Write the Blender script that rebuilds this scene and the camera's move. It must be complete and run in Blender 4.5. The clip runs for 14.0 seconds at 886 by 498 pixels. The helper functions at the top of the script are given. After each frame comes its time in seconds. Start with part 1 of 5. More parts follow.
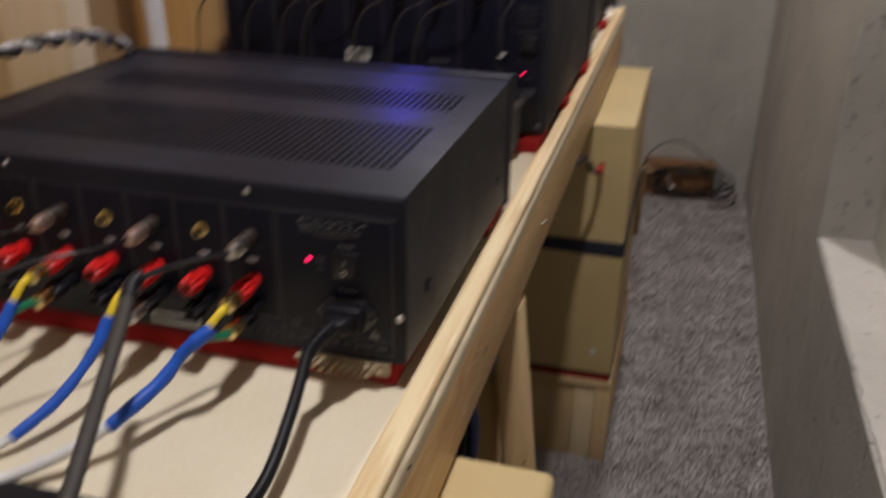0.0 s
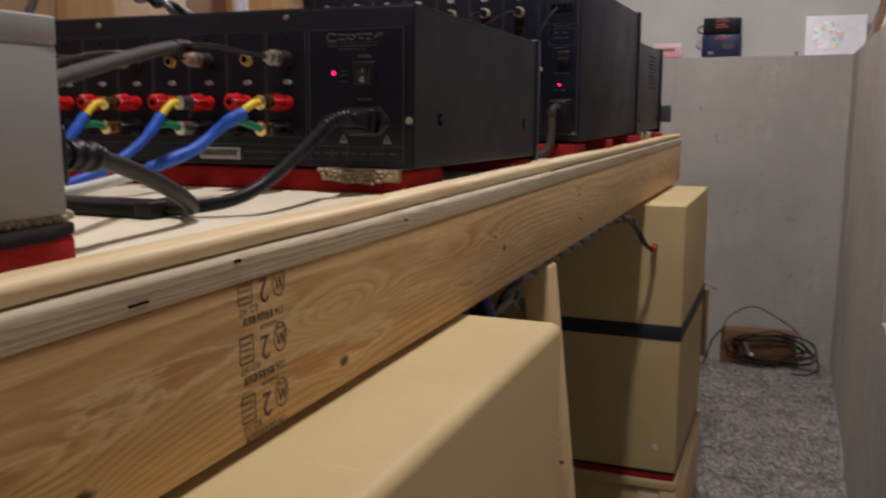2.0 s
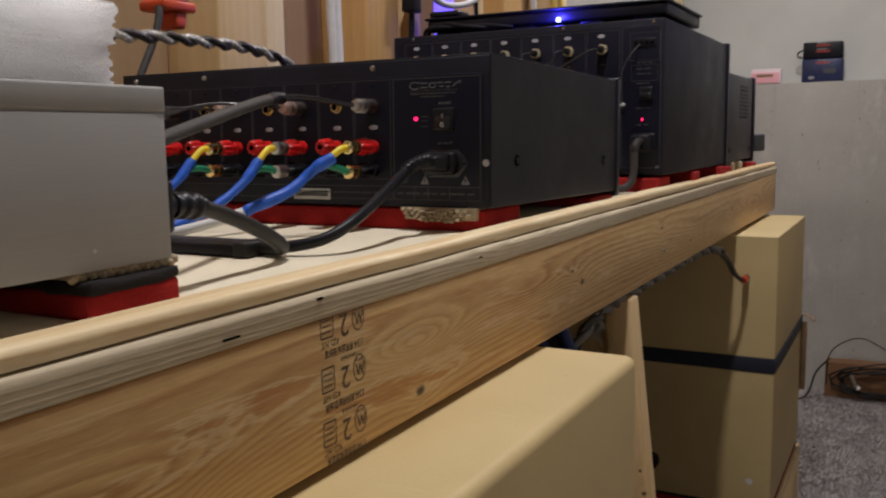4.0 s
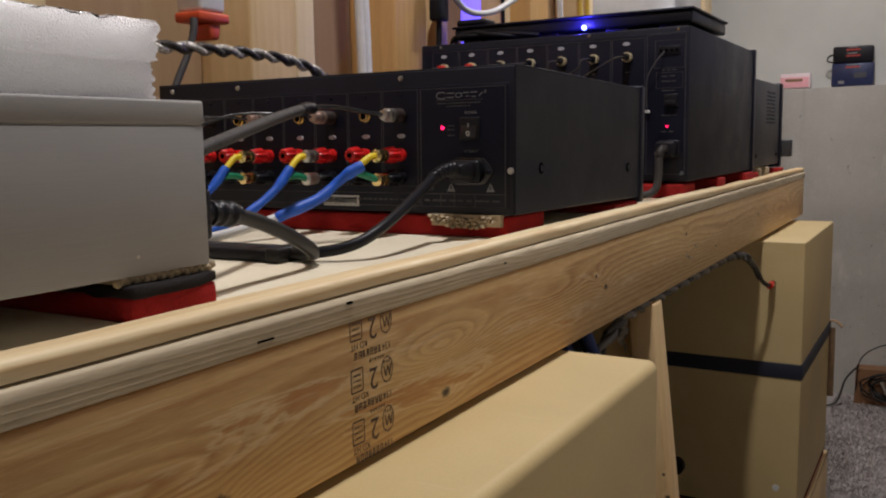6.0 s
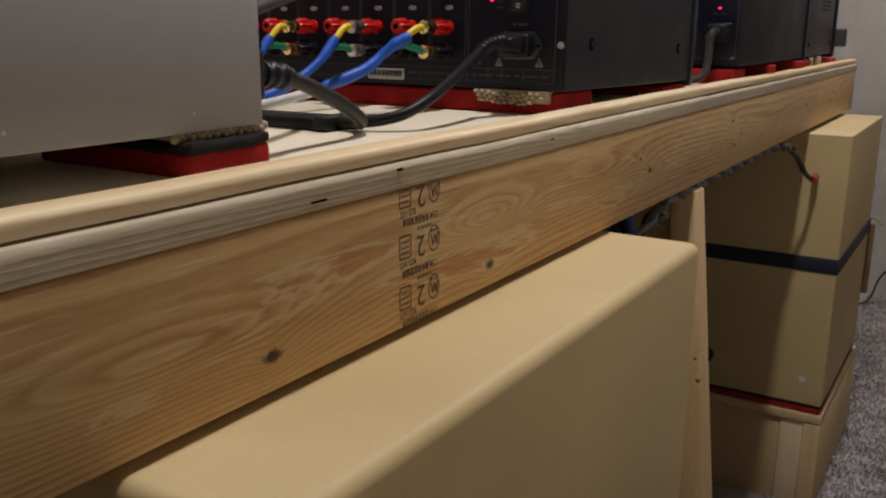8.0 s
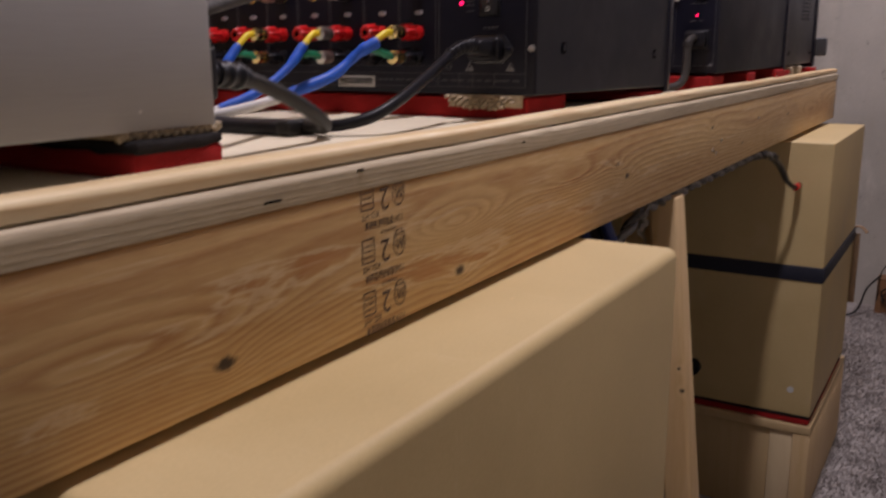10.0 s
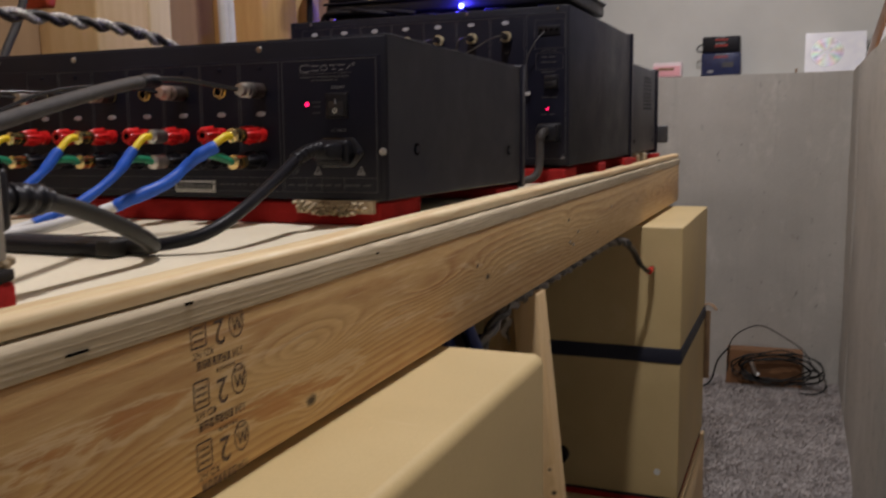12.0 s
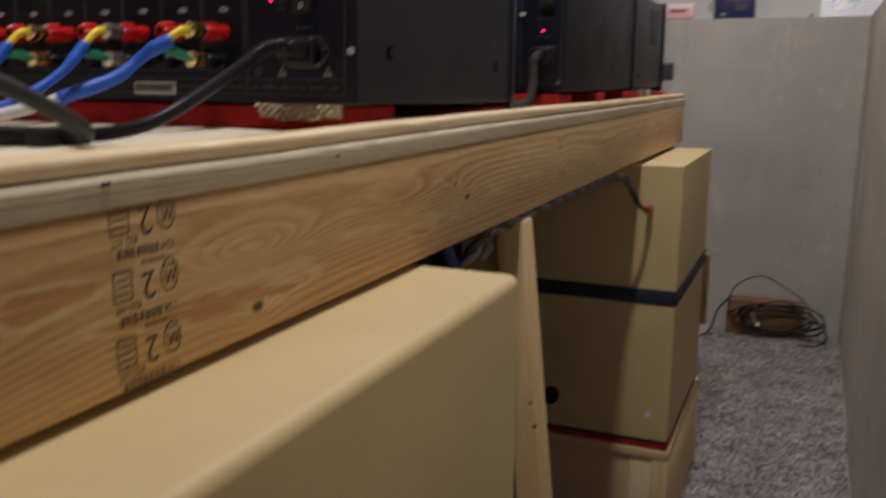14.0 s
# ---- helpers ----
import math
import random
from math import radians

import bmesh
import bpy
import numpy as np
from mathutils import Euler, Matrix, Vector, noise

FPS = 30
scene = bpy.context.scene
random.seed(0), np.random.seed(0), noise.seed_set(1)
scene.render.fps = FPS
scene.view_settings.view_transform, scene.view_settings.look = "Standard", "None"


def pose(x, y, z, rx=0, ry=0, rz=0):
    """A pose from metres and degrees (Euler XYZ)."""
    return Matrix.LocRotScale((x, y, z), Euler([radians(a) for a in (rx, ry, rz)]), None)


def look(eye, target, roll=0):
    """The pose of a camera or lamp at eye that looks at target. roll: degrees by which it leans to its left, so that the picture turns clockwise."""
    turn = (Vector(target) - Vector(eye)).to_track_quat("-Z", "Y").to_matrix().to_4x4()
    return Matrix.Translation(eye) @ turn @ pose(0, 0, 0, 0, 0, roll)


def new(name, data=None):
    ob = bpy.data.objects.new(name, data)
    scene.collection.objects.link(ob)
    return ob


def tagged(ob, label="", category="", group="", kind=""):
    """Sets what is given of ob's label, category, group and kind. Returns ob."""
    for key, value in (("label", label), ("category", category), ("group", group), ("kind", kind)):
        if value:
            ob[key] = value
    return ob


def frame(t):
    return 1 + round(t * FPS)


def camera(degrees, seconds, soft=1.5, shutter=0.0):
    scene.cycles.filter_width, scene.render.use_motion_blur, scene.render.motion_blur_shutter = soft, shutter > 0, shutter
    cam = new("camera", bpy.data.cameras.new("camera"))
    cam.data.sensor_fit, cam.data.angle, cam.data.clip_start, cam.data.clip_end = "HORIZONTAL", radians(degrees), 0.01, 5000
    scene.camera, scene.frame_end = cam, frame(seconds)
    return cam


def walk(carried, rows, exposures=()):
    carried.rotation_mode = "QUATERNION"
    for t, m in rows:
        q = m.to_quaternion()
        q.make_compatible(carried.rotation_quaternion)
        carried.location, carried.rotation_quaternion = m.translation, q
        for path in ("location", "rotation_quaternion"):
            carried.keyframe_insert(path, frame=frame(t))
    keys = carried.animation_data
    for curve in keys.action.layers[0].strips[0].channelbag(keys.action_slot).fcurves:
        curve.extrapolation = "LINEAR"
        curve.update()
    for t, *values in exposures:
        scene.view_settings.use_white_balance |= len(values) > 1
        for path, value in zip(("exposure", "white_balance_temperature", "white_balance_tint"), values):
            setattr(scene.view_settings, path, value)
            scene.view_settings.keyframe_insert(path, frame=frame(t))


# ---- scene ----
cam = camera(53.7, 14.0, soft=2.1, shutter=0.7)
PATH = [
    (0, (0.146, 0.181, 1.251), (-0.333, 1.921, 0.389), 0.4),
    (0.1, (0.151, 0.176, 1.239), (-0.302, 1.956, 0.448), -0.7),
    (0.2, (0.154, 0.169, 1.222), (-0.287, 1.978, 0.492), -0.4),
    (0.4, (0.167, 0.162, 1.164), (-0.29, 2.004, 0.532), 0.8),
    (0.5, (0.179, 0.149, 1.135), (-0.277, 2.011, 0.563), 0.8),
    (1, (0.205, 0.083, 1.005), (-0.331, 1.956, 0.555), 0.8),
    (1.5, (0.238, 0.051, 0.969), (-0.429, 1.9, 0.6), 1.3),
    (2, (0.261, 0.046, 0.95), (-0.471, 1.879, 0.631), 0.0),
    (2.5, (0.277, 0.003, 0.951), (-0.647, 1.755, 0.675), 0.5),
    (3, (0.287, 0.008, 0.952), (-0.624, 1.767, 0.676), 0.4),
    (3.5, (0.298, 0.009, 0.962), (-0.631, 1.764, 0.726), -0.1),
    (4, (0.292, 0.02, 0.963), (-0.646, 1.768, 0.706), -0.9),
    (4.2, (0.292, 0.02, 0.963), (-0.701, 1.736, 0.697), -0.9),
    (6.3, (0.303, 0.003, 0.967), (-0.691, 1.721, 0.722), -1.0),
    (6.5, (0.303, 0.003, 0.967), (-0.706, 1.712, 0.718), -1.0),
    (7, (0.297, -0.001, 0.964), (-0.738, 1.69, 0.699), -0.3),
    (7.5, (0.294, -0.004, 0.96), (-0.754, 1.647, 0.54), 0.2),
    (7.7, (0.294, -0.004, 0.958), (-0.735, 1.638, 0.466), 0.3),
    (9.8, (0.299, 0.006, 0.937), (-0.734, 1.65, 0.457), 0.5),
    (10, (0.3, 0.016, 0.941), (-0.718, 1.678, 0.492), -0.4),
    (10.5, (0.301, 0.019, 0.944), (-0.688, 1.705, 0.523), -0.6),
    (11, (0.295, 0.028, 0.941), (-0.681, 1.726, 0.535), 0.1),
    (11.5, (0.28, 0.062, 0.945), (-0.568, 1.836, 0.576), -0.7),
    (12, (0.28, 0.068, 0.957), (-0.473, 1.901, 0.684), -0.9),
    (12.5, (0.28, 0.086, 0.957), (-0.408, 1.949, 0.717), -0.5),
    (13, (0.28, 0.107, 0.949), (-0.381, 1.974, 0.675), -0.7),
    (13.5, (0.279, 0.12, 0.944), (-0.366, 1.988, 0.639), 0.0),
    (14, (0.292, 0.113, 0.922), (-0.469, 1.921, 0.535), 0.5),
]
WHITE_BALANCE = [(0, -0.12, 6600, 10), (0.5, -0.04, 6550, 10), (1, 0, 6500, 10), (2.5, 0, 6500, 14), (4, 0, 6500, 10), (7, 0, 6500, 10), (7.5, -0.05, 6500, 10), (10, 0, 6500, 24), (11, 0, 6500, 24), (12, -0.04, 6500, 12), (13, -0.06, 6450, 10), (14, -0.06, 6450, 10)]
walk(cam, [(t, look(eye, target, roll)) for t, eye, target, roll in PATH], WHITE_BALANCE)

# ---- world and lights ----
world = bpy.data.worlds.new("world")
scene.world = world
world.use_nodes = True
world.node_tree.nodes["Background"].inputs[0].default_value = (0.9, 0.92, 1.0, 1)
world.node_tree.nodes["Background"].inputs[1].default_value = 0.02


def overhead_key_or_fill(x, y, z, size, watts, colour):
    data = bpy.data.lights.new("overhead_key_or_fill", "AREA")
    data.shape, data.size, data.energy, data.color = "DISK", size, watts, colour
    ob = new("overhead_key_or_fill", data)
    ob.matrix_world = pose(x, y, z)
    return ob


WARM = (1.0, 0.96, 0.98)
# main lamp, placed from the shadow edges
overhead_key_or_fill(0.055, 0.62, 2.33, 0.09, 15.6, WARM)
# unseen fill added behind the camera
overhead_key_or_fill(0.04, -1.20, 2.33, 0.12, 1.8, WARM)
# unseen fill added to brighten the far end and its walls
overhead_key_or_fill(0.05, 2.35, 2.33, 0.12, 17, WARM)

# the blue indicator on the router tray throws a little light
spark = bpy.data.lights.new("indicator_light", "POINT")
spark.energy, spark.color, spark.shadow_soft_size = 0.55, (0.05, 0.04, 1.0), 0.006
new("indicator_light", spark).location = (-0.1775, 1.2535, 1.132)

TOP = 0.880          # bench surface


# ---- node helpers ----
class Nodes:
    """Short hand for building one material."""

    def __init__(self, name):
        self.mat = bpy.data.materials.new(name)
        self.mat.use_nodes = True
        self.tree = self.mat.node_tree
        self.bsdf = self.tree.nodes["Principled BSDF"]
        self.coord = self.tree.nodes.new("ShaderNodeTexCoord").outputs["Object"]

    def add(self, kind, **inputs):
        node = self.tree.nodes.new(kind)
        for key, value in inputs.items():
            self.link(node.inputs[key.replace("_", " ")], value)
        return node

    def link(self, socket, value):
        if isinstance(value, bpy.types.NodeSocket):
            self.tree.links.new(value, socket)
        else:
            socket.default_value = value

    def scaled(self, x, y, z, offset=(0, 0, 0)):
        node = self.add("ShaderNodeMapping", Vector=self.coord, Scale=(x, y, z), Location=offset)
        return node.outputs[0]

    def noise(self, vector, scale=5.0, detail=4.0, rough=0.55, distortion=0.0):
        node = self.add("ShaderNodeTexNoise", Vector=vector, Scale=scale, Detail=detail, Roughness=rough, Distortion=distortion)
        return node.outputs["Fac"]

    def ramp(self, fac, stops):
        node = self.add("ShaderNodeValToRGB", Fac=fac)
        ramp = node.color_ramp
        while len(ramp.elements) < len(stops):
            ramp.elements.new(0.5)
        for element, (at, colour) in zip(ramp.elements, stops):
            element.position = at
            element.color = (*colour, 1) if len(colour) == 3 else colour
        return node.outputs[0]

    def grey(self, fac, lo, hi, a=0.0, b=1.0):
        node = self.add("ShaderNodeMapRange", Value=fac)
        for key, value in (("From Min", lo), ("From Max", hi), ("To Min", a), ("To Max", b)):
            node.inputs[key].default_value = value
        return node.outputs[0]

    def maths(self, what, a, b=0.0, c=0.0):
        node = self.tree.nodes.new("ShaderNodeMath")
        node.operation = what
        for socket, value in zip(node.inputs, (a, b, c)):
            self.link(socket, value)
        return node.outputs[0]

    def mix(self, fac, a, b, blend="MIX"):
        node = self.tree.nodes.new("ShaderNodeMix")
        node.data_type, node.blend_type = "RGBA", blend
        self.link(node.inputs[0], fac)
        for socket, value in ((node.inputs[6], a), (node.inputs[7], b)):
            self.link(socket, value if isinstance(value, bpy.types.NodeSocket) else (*value, 1))
        return node.outputs[2]

    def out(self, colour=None, rough=0.5, metal=0.0, bump=None, strength=0.2, distance=0.002, spec=0.5):
        if colour is not None:
            self.link(self.bsdf.inputs["Base Color"], colour if isinstance(colour, bpy.types.NodeSocket) else (*colour, 1))
        self.link(self.bsdf.inputs["Roughness"], rough)
        self.link(self.bsdf.inputs["Metallic"], metal)
        self.link(self.bsdf.inputs["Specular IOR Level"], spec)
        if bump is not None:
            node = self.add("ShaderNodeBump", Height=bump, Strength=strength, Distance=distance)
            self.tree.links.new(node.outputs[0], self.bsdf.inputs["Normal"])
        return self.mat


def plain(name, colour, rough=0.5, metal=0.0, vary=0.12, scale=40.0, bump=0.1, spec=0.5):
    n = Nodes(name)
    f = n.noise(n.coord, scale, 5.0)
    low = tuple(c * (1 - vary) for c in colour)
    high = tuple(min(1, c * (1 + vary)) for c in colour)
    tone = n.ramp(f, [(0.3, low), (0.7, high)])
    r = n.grey(n.noise(n.coord, scale * 0.4), 0.3, 0.7, max(0.03, rough - 0.07), min(1, rough + 0.07))
    return n.out(tone, r, metal, n.noise(n.coord, scale * 8), bump, 0.001, spec)


def glow(name, colour, strength):
    n = Nodes(name)
    n.bsdf.inputs["Base Color"].default_value = (*colour, 1)
    n.bsdf.inputs["Emission Color"].default_value = (*colour, 1)
    n.bsdf.inputs["Emission Strength"].default_value = strength
    return n.mat


def wood(name, light, dark, along="y", knots=(), ring=160.0, warp=0.012, rough=0.55, contrast=1.0, arches=(), streaks=False):
    """Sawn softwood: rings drawn out along one axis, bent round its knots, with fibres and blotches."""
    n = Nodes(name)
    stretch = {"x": (0.1, 1, 1), "y": (1, 0.1, 1), "z": (1, 1, 0.1)}[along]
    sep = n.add("ShaderNodeSeparateXYZ", Vector=n.coord)
    across = n.maths("ADD", n.maths("MULTIPLY", sep.outputs[0], 0.7), sep.outputs[1 if along == "z" else 2])
    wob = n.noise(n.scaled(*(2.0 * s for s in stretch)), 9.0, 3.0, 0.55, 0.8)
    wob2 = n.noise(n.scaled(*(0.8 * s for s in stretch)), 4.0, 1.0)
    height = n.maths("ADD", across, n.maths("MULTIPLY", wob, warp * 1.3))
    height = n.maths("ADD", height, n.maths("MULTIPLY", wob2, warp * 3))
    for at, length, tall, rise in arches:
        off = n.add("ShaderNodeVectorMath", Vector=n.coord)
        off.operation = "SUBTRACT"
        off.inputs[1].default_value = at
        flat = n.add("ShaderNodeMapping", Vector=off.outputs[0], Scale=(0, 1 / length, 1 / tall))
        far = n.add("ShaderNodeVectorMath", Vector=flat.outputs[0])
        far.operation = "LENGTH"
        hump = n.maths("POWER", 2.718, n.maths("MULTIPLY", n.maths("POWER", far.outputs["Value"], 1.6), -1.0))
        height = n.maths("ADD", height, n.maths("MULTIPLY", hump, rise))
    spots = None
    for at, size in knots:
        off = n.add("ShaderNodeVectorMath", Vector=n.coord)
        off.operation = "SUBTRACT"
        off.inputs[1].default_value = at
        flat = n.add("ShaderNodeMapping", Vector=off.outputs[0], Scale=(1, 0.55, 1))
        far = n.add("ShaderNodeVectorMath", Vector=flat.outputs[0])
        far.operation = "LENGTH"
        d = far.outputs["Value"]
        bend = n.maths("MULTIPLY", n.maths("POWER", 2.718, n.maths("MULTIPLY", d, -0.55 / size)), 0.022)
        height = n.maths("ADD", height, bend)
        jag = n.maths("ADD", d, n.maths("MULTIPLY", n.noise(n.coord, 300.0), size * 0.9))
        spot = n.grey(jag, size * 0.85, size * 1.35, 1.0, 0.0)
        spots = spot if spots is None else n.maths("MAXIMUM", spots, spot)
    wave = n.maths("FRACT", n.maths("MULTIPLY", height, ring))
    late = n.maths("MULTIPLY", n.maths("POWER", wave, 1.6), n.grey(n.maths("FRACT", n.maths("MULTIPLY", wave, -1.0)), 0.0, 0.25))
    fade = n.noise(n.scaled(*(s * 3 for s in stretch)), 9.0, 3.0)
    late = n.maths("MULTIPLY", late, n.grey(fade, 0.3, 0.7, 0.30 * contrast, contrast))
    fibre = n.noise(n.scaled(*(s * 9 for s in stretch)), 40.0, 4.0, 0.65)
    blotch = n.noise(n.scaled(*(s * 1.8 for s in stretch)), 9.0, 4.0, 0.6, 0.5)
    mixed = n.maths("ADD", n.maths("MULTIPLY", late, 0.75), n.maths("MULTIPLY", n.grey(fibre, 0.3, 0.7), 0.24))
    mixed = n.maths("ADD", mixed, n.grey(blotch, 0.32, 0.68, -0.14, 0.30))
    tone = n.ramp(mixed, [(0.0, light), (1.0, dark)])
    if streaks:
        run = n.noise(n.scaled(1, 0.12, 1), 34.0, 6.0, 0.66, 0.5)
        near = n.grey(n.maths("ABSOLUTE", n.maths("SUBTRACT", sep.outputs[2], 0.811)), 0.016, 0.036)
        run = n.maths("SUBTRACT", run, n.maths("MULTIPLY", near, 0.2))
        run = n.maths("SUBTRACT", run, n.grey(sep.outputs[1], 0.55, 1.3, 0.0, 0.12))
        pale = n.maths("MULTIPLY", n.grey(run, 0.50, 0.535), n.grey(run, 0.55, 0.575, 1.0, 0.0))
        tone = n.mix(n.maths("MULTIPLY", pale, 0.42), tone, (0.80, 0.66, 0.42))
        tone = n.mix(n.grey(run, 0.545, 0.61, 0.0, 0.62), tone, (0.46, 0.185, 0.05))
        hair = n.noise(n.scaled(1, 0.03, 1), 330.0, 3.0, 0.7)
        tone = n.mix(n.grey(hair, 0.56, 0.70, 0.0, 0.45), tone, (0.82, 0.67, 0.42))
    if spots is not None:
        tone = n.mix(spots, tone, tuple(c * 0.09 for c in dark))
    return n.out(tone, n.grey(fibre, 0.2, 0.8, rough - 0.1, rough + 0.15), 0, mixed, 0.25, 0.0012)


# ---- materials ----
KNOTS = [((0, 0.303, 0.792), 0.0052), ((0, 0.528, 0.789), 0.0046), ((0, 0.864, 0.813), 0.0042), ((0, 0.835, 0.828), 0.0025),
         ((0, 1.184, 0.836), 0.0035), ((0, 1.20, 0.803), 0.003), ((0, 1.36, 0.80), 0.003), ((0, 1.70, 0.82), 0.004)]
ARCHES = [((0, 0.525, 0.824), 0.075, 0.016, 0.050), ((0, 0.72, 0.830), 0.11, 0.016, 0.030), ((0, 0.23, 0.812), 0.16, 0.024, 0.060), ((0, 1.42, 0.822), 0.26, 0.022, 0.022),
          ((0, 1.95, 0.81), 0.22, 0.024, 0.05)]
PINE_FACE = wood("pine_face", (0.70, 0.485, 0.215), (0.36, 0.150, 0.036), "y", KNOTS, 150.0, 0.0085, 0.42, 1.35, ARCHES, True)
PINE_STRIP = wood("pine_strip", (0.84, 0.69, 0.42), (0.56, 0.29, 0.08), "y", (), 90.0, 0.03, 0.45, 1.15)
PINE_GREY = wood("pine_weathered", (0.65, 0.55, 0.38), (0.25, 0.18, 0.10), "y", (), 330.0, 0.016, 0.7, 1.1)
BRACE_KNOTS = [((0.017, 1.03, 0.555), 0.0030), ((0.022, 1.03, 0.527), 0.0040)]
PINE_BRACE = wood("pine_brace", (0.72, 0.52, 0.28), (0.54, 0.34, 0.14), "z", BRACE_KNOTS, 60.0, 0.015, 0.6, 0.8)
PINE_STUD = wood("pine_stud", (0.74, 0.54, 0.29), (0.56, 0.36, 0.15), "z", (), 60.0, 0.015, 0.6, 0.7)
PINE_ORANGE = wood("pine_orange", (0.66, 0.40, 0.15), (0.48, 0.25, 0.08), "z", (), 60.0, 0.015, 0.6, 0.7)
PINE_PALE = wood("pine_pale", (0.80, 0.64, 0.40), (0.67, 0.50, 0.27), "z", (), 60.0, 0.015, 0.6, 0.6)
BACKING = wood("panel_backing", (0.41, 0.275, 0.155), (0.30, 0.19, 0.10), "z", (), 30.0, 0.02, 0.65, 0.6)
OLD_WOOD = wood("old_wood", (0.27, 0.135, 0.06), (0.14, 0.065, 0.03), "x", (), 120.0, 0.01, 0.5, 1.0)
PLY = wood("birch_ply", (0.60, 0.44, 0.23), (0.50, 0.34, 0.16), "z", (), 60.0, 0.01, 0.6, 0.5)


def tabletop_material():
    n = Nodes("pale_board")
    fine = n.noise(n.coord, 260.0, 3.0)
    wide = n.noise(n.coord, 9.0, 4.0)
    tone = n.ramp(n.maths("ADD", n.maths("MULTIPLY", fine, 0.4), n.maths("MULTIPLY", wide, 0.6)), [(0.3, (0.74, 0.65, 0.47)), (0.7, (0.84, 0.77, 0.60))])
    return n.out(tone, 0.5, 0, fine, 0.08, 0.001)


def mdf_material():
    n = Nodes("tan_fibreboard")
    fine = n.noise(n.coord, 420.0, 3.0)
    wide = n.noise(n.coord, 6.0, 4.0, 0.5, 0.4)
    scuff = n.noise(n.scaled(4, 30, 4), 3.0, 5.0, 0.6)
    tone = n.ramp(n.maths("ADD", n.maths("MULTIPLY", wide, 0.75), n.maths("MULTIPLY", fine, 0.25)), [(0.3, (0.50, 0.372, 0.168)), (0.7, (0.63, 0.482, 0.236))])
    tone = n.mix(n.grey(scuff, 0.62, 0.72, 0, 0.25), tone, (0.68, 0.545, 0.32))
    return n.out(tone, n.grey(wide, 0.3, 0.7, 0.50, 0.62), 0, fine, 0.06, 0.001)


def concrete_material(name, light, dark, pits=1.0, chipped=0.645):
    n = Nodes(name)
    broad = n.noise(n.coord, 2.2, 5.0, 0.6)
    streak = n.noise(n.scaled(6, 6, 0.7), 3.0, 5.0, 0.6)
    grain = n.noise(n.coord, 160.0, 4.0, 0.7)
    mixed = n.maths("ADD", n.maths("MULTIPLY", broad, 0.62), n.maths("MULTIPLY", streak, 0.13))
    mixed = n.maths("ADD", mixed, n.maths("MULTIPLY", grain, 0.25))
    tone = n.ramp(mixed, [(0.34, dark), (0.66, light)])
    cells = n.add("ShaderNodeTexVoronoi", Vector=n.coord, Scale=26.0, Randomness=1.0)
    pick = n.add("ShaderNodeSeparateColor", Color=cells.outputs["Color"])
    near = n.grey(n.maths("ADD", cells.outputs["Distance"], n.maths("MULTIPLY", n.noise(n.coord, 90.0), 0.12)), 0.09, 0.15, 1.0, 0.0)
    pit = n.maths("MULTIPLY", n.maths("MULTIPLY", near, n.maths("GREATER_THAN", pick.outputs[0], 0.70)), pits)
    tone = n.mix(n.maths("MULTIPLY", pit, 0.75), tone, tuple(c * 0.4 for c in dark))
    chips = n.noise(n.scaled(1, 1, 0.6, (3, 1, 2)), 48.0, 4.0, 0.7)
    chip = n.maths("MULTIPLY", n.grey(chips, chipped, chipped + 0.035), pits)
    tone = n.mix(n.maths("MULTIPLY", chip, 0.6), tone, tuple(c * 0.45 for c in dark))
    run = n.noise(n.scaled(26, 26, 0.5), 3.0, 4.0, 0.6)
    tone = n.mix(n.grey(run, 0.60, 0.72, 0.0, 0.22), tone, tuple(c * 0.62 for c in dark))
    chalk = n.noise(n.scaled(4, 4, 2.0, (0, 4, 1)), 2.4, 7.0, 0.75)
    tone = n.mix(n.grey(chalk, 0.55, 0.74, 0.0, 0.5), tone, tuple(min(1, c * 1.28) for c in light))
    pit = n.maths("MAXIMUM", pit, chip)
    bumps = n.maths("SUBTRACT", n.maths("ADD", n.maths("MULTIPLY", grain, 0.5), broad), n.maths("MULTIPLY", pit, 1.5))
    return n.out(tone, 0.75, 0, bumps, 0.7, 0.005)


def carpet_material():
    n = Nodes("grey_carpet")
    tuft = n.noise(n.coord, 190.0, 3.0, 0.7)
    patch = n.noise(n.coord, 34.0, 5.0, 0.7)
    wide = n.noise(n.coord, 7.0, 4.0, 0.6)
    mixed = n.maths("ADD", n.maths("MULTIPLY", tuft, 0.22), n.maths("MULTIPLY", patch, 0.40))
    mixed = n.maths("ADD", mixed, n.maths("MULTIPLY", wide, 0.38))
    tone = n.ramp(mixed, [(0.36, (0.24, 0.213, 0.20)), (0.5, (0.41, 0.377, 0.36)), (0.64, (0.56, 0.52, 0.50))])
    return n.out(tone, 0.95, 0, mixed, 0.9, 0.012, 0.1)


def black_metal(name, colour=(0.014, 0.014, 0.016), rough=0.42, grain=700.0):
    n = Nodes(name)
    fine = n.noise(n.coord, grain, 2.0)
    dust = n.noise(n.coord, 14.0, 5.0, 0.65)
    tone = n.mix(n.grey(dust, 0.5, 0.8, 0, 0.35), colour, tuple(min(1, c * 2.6) for c in colour))
    return n.out(tone, n.grey(dust, 0.3, 0.7, rough - 0.06, rough + 0.1), 0, fine, 0.12, 0.0006, 0.22)


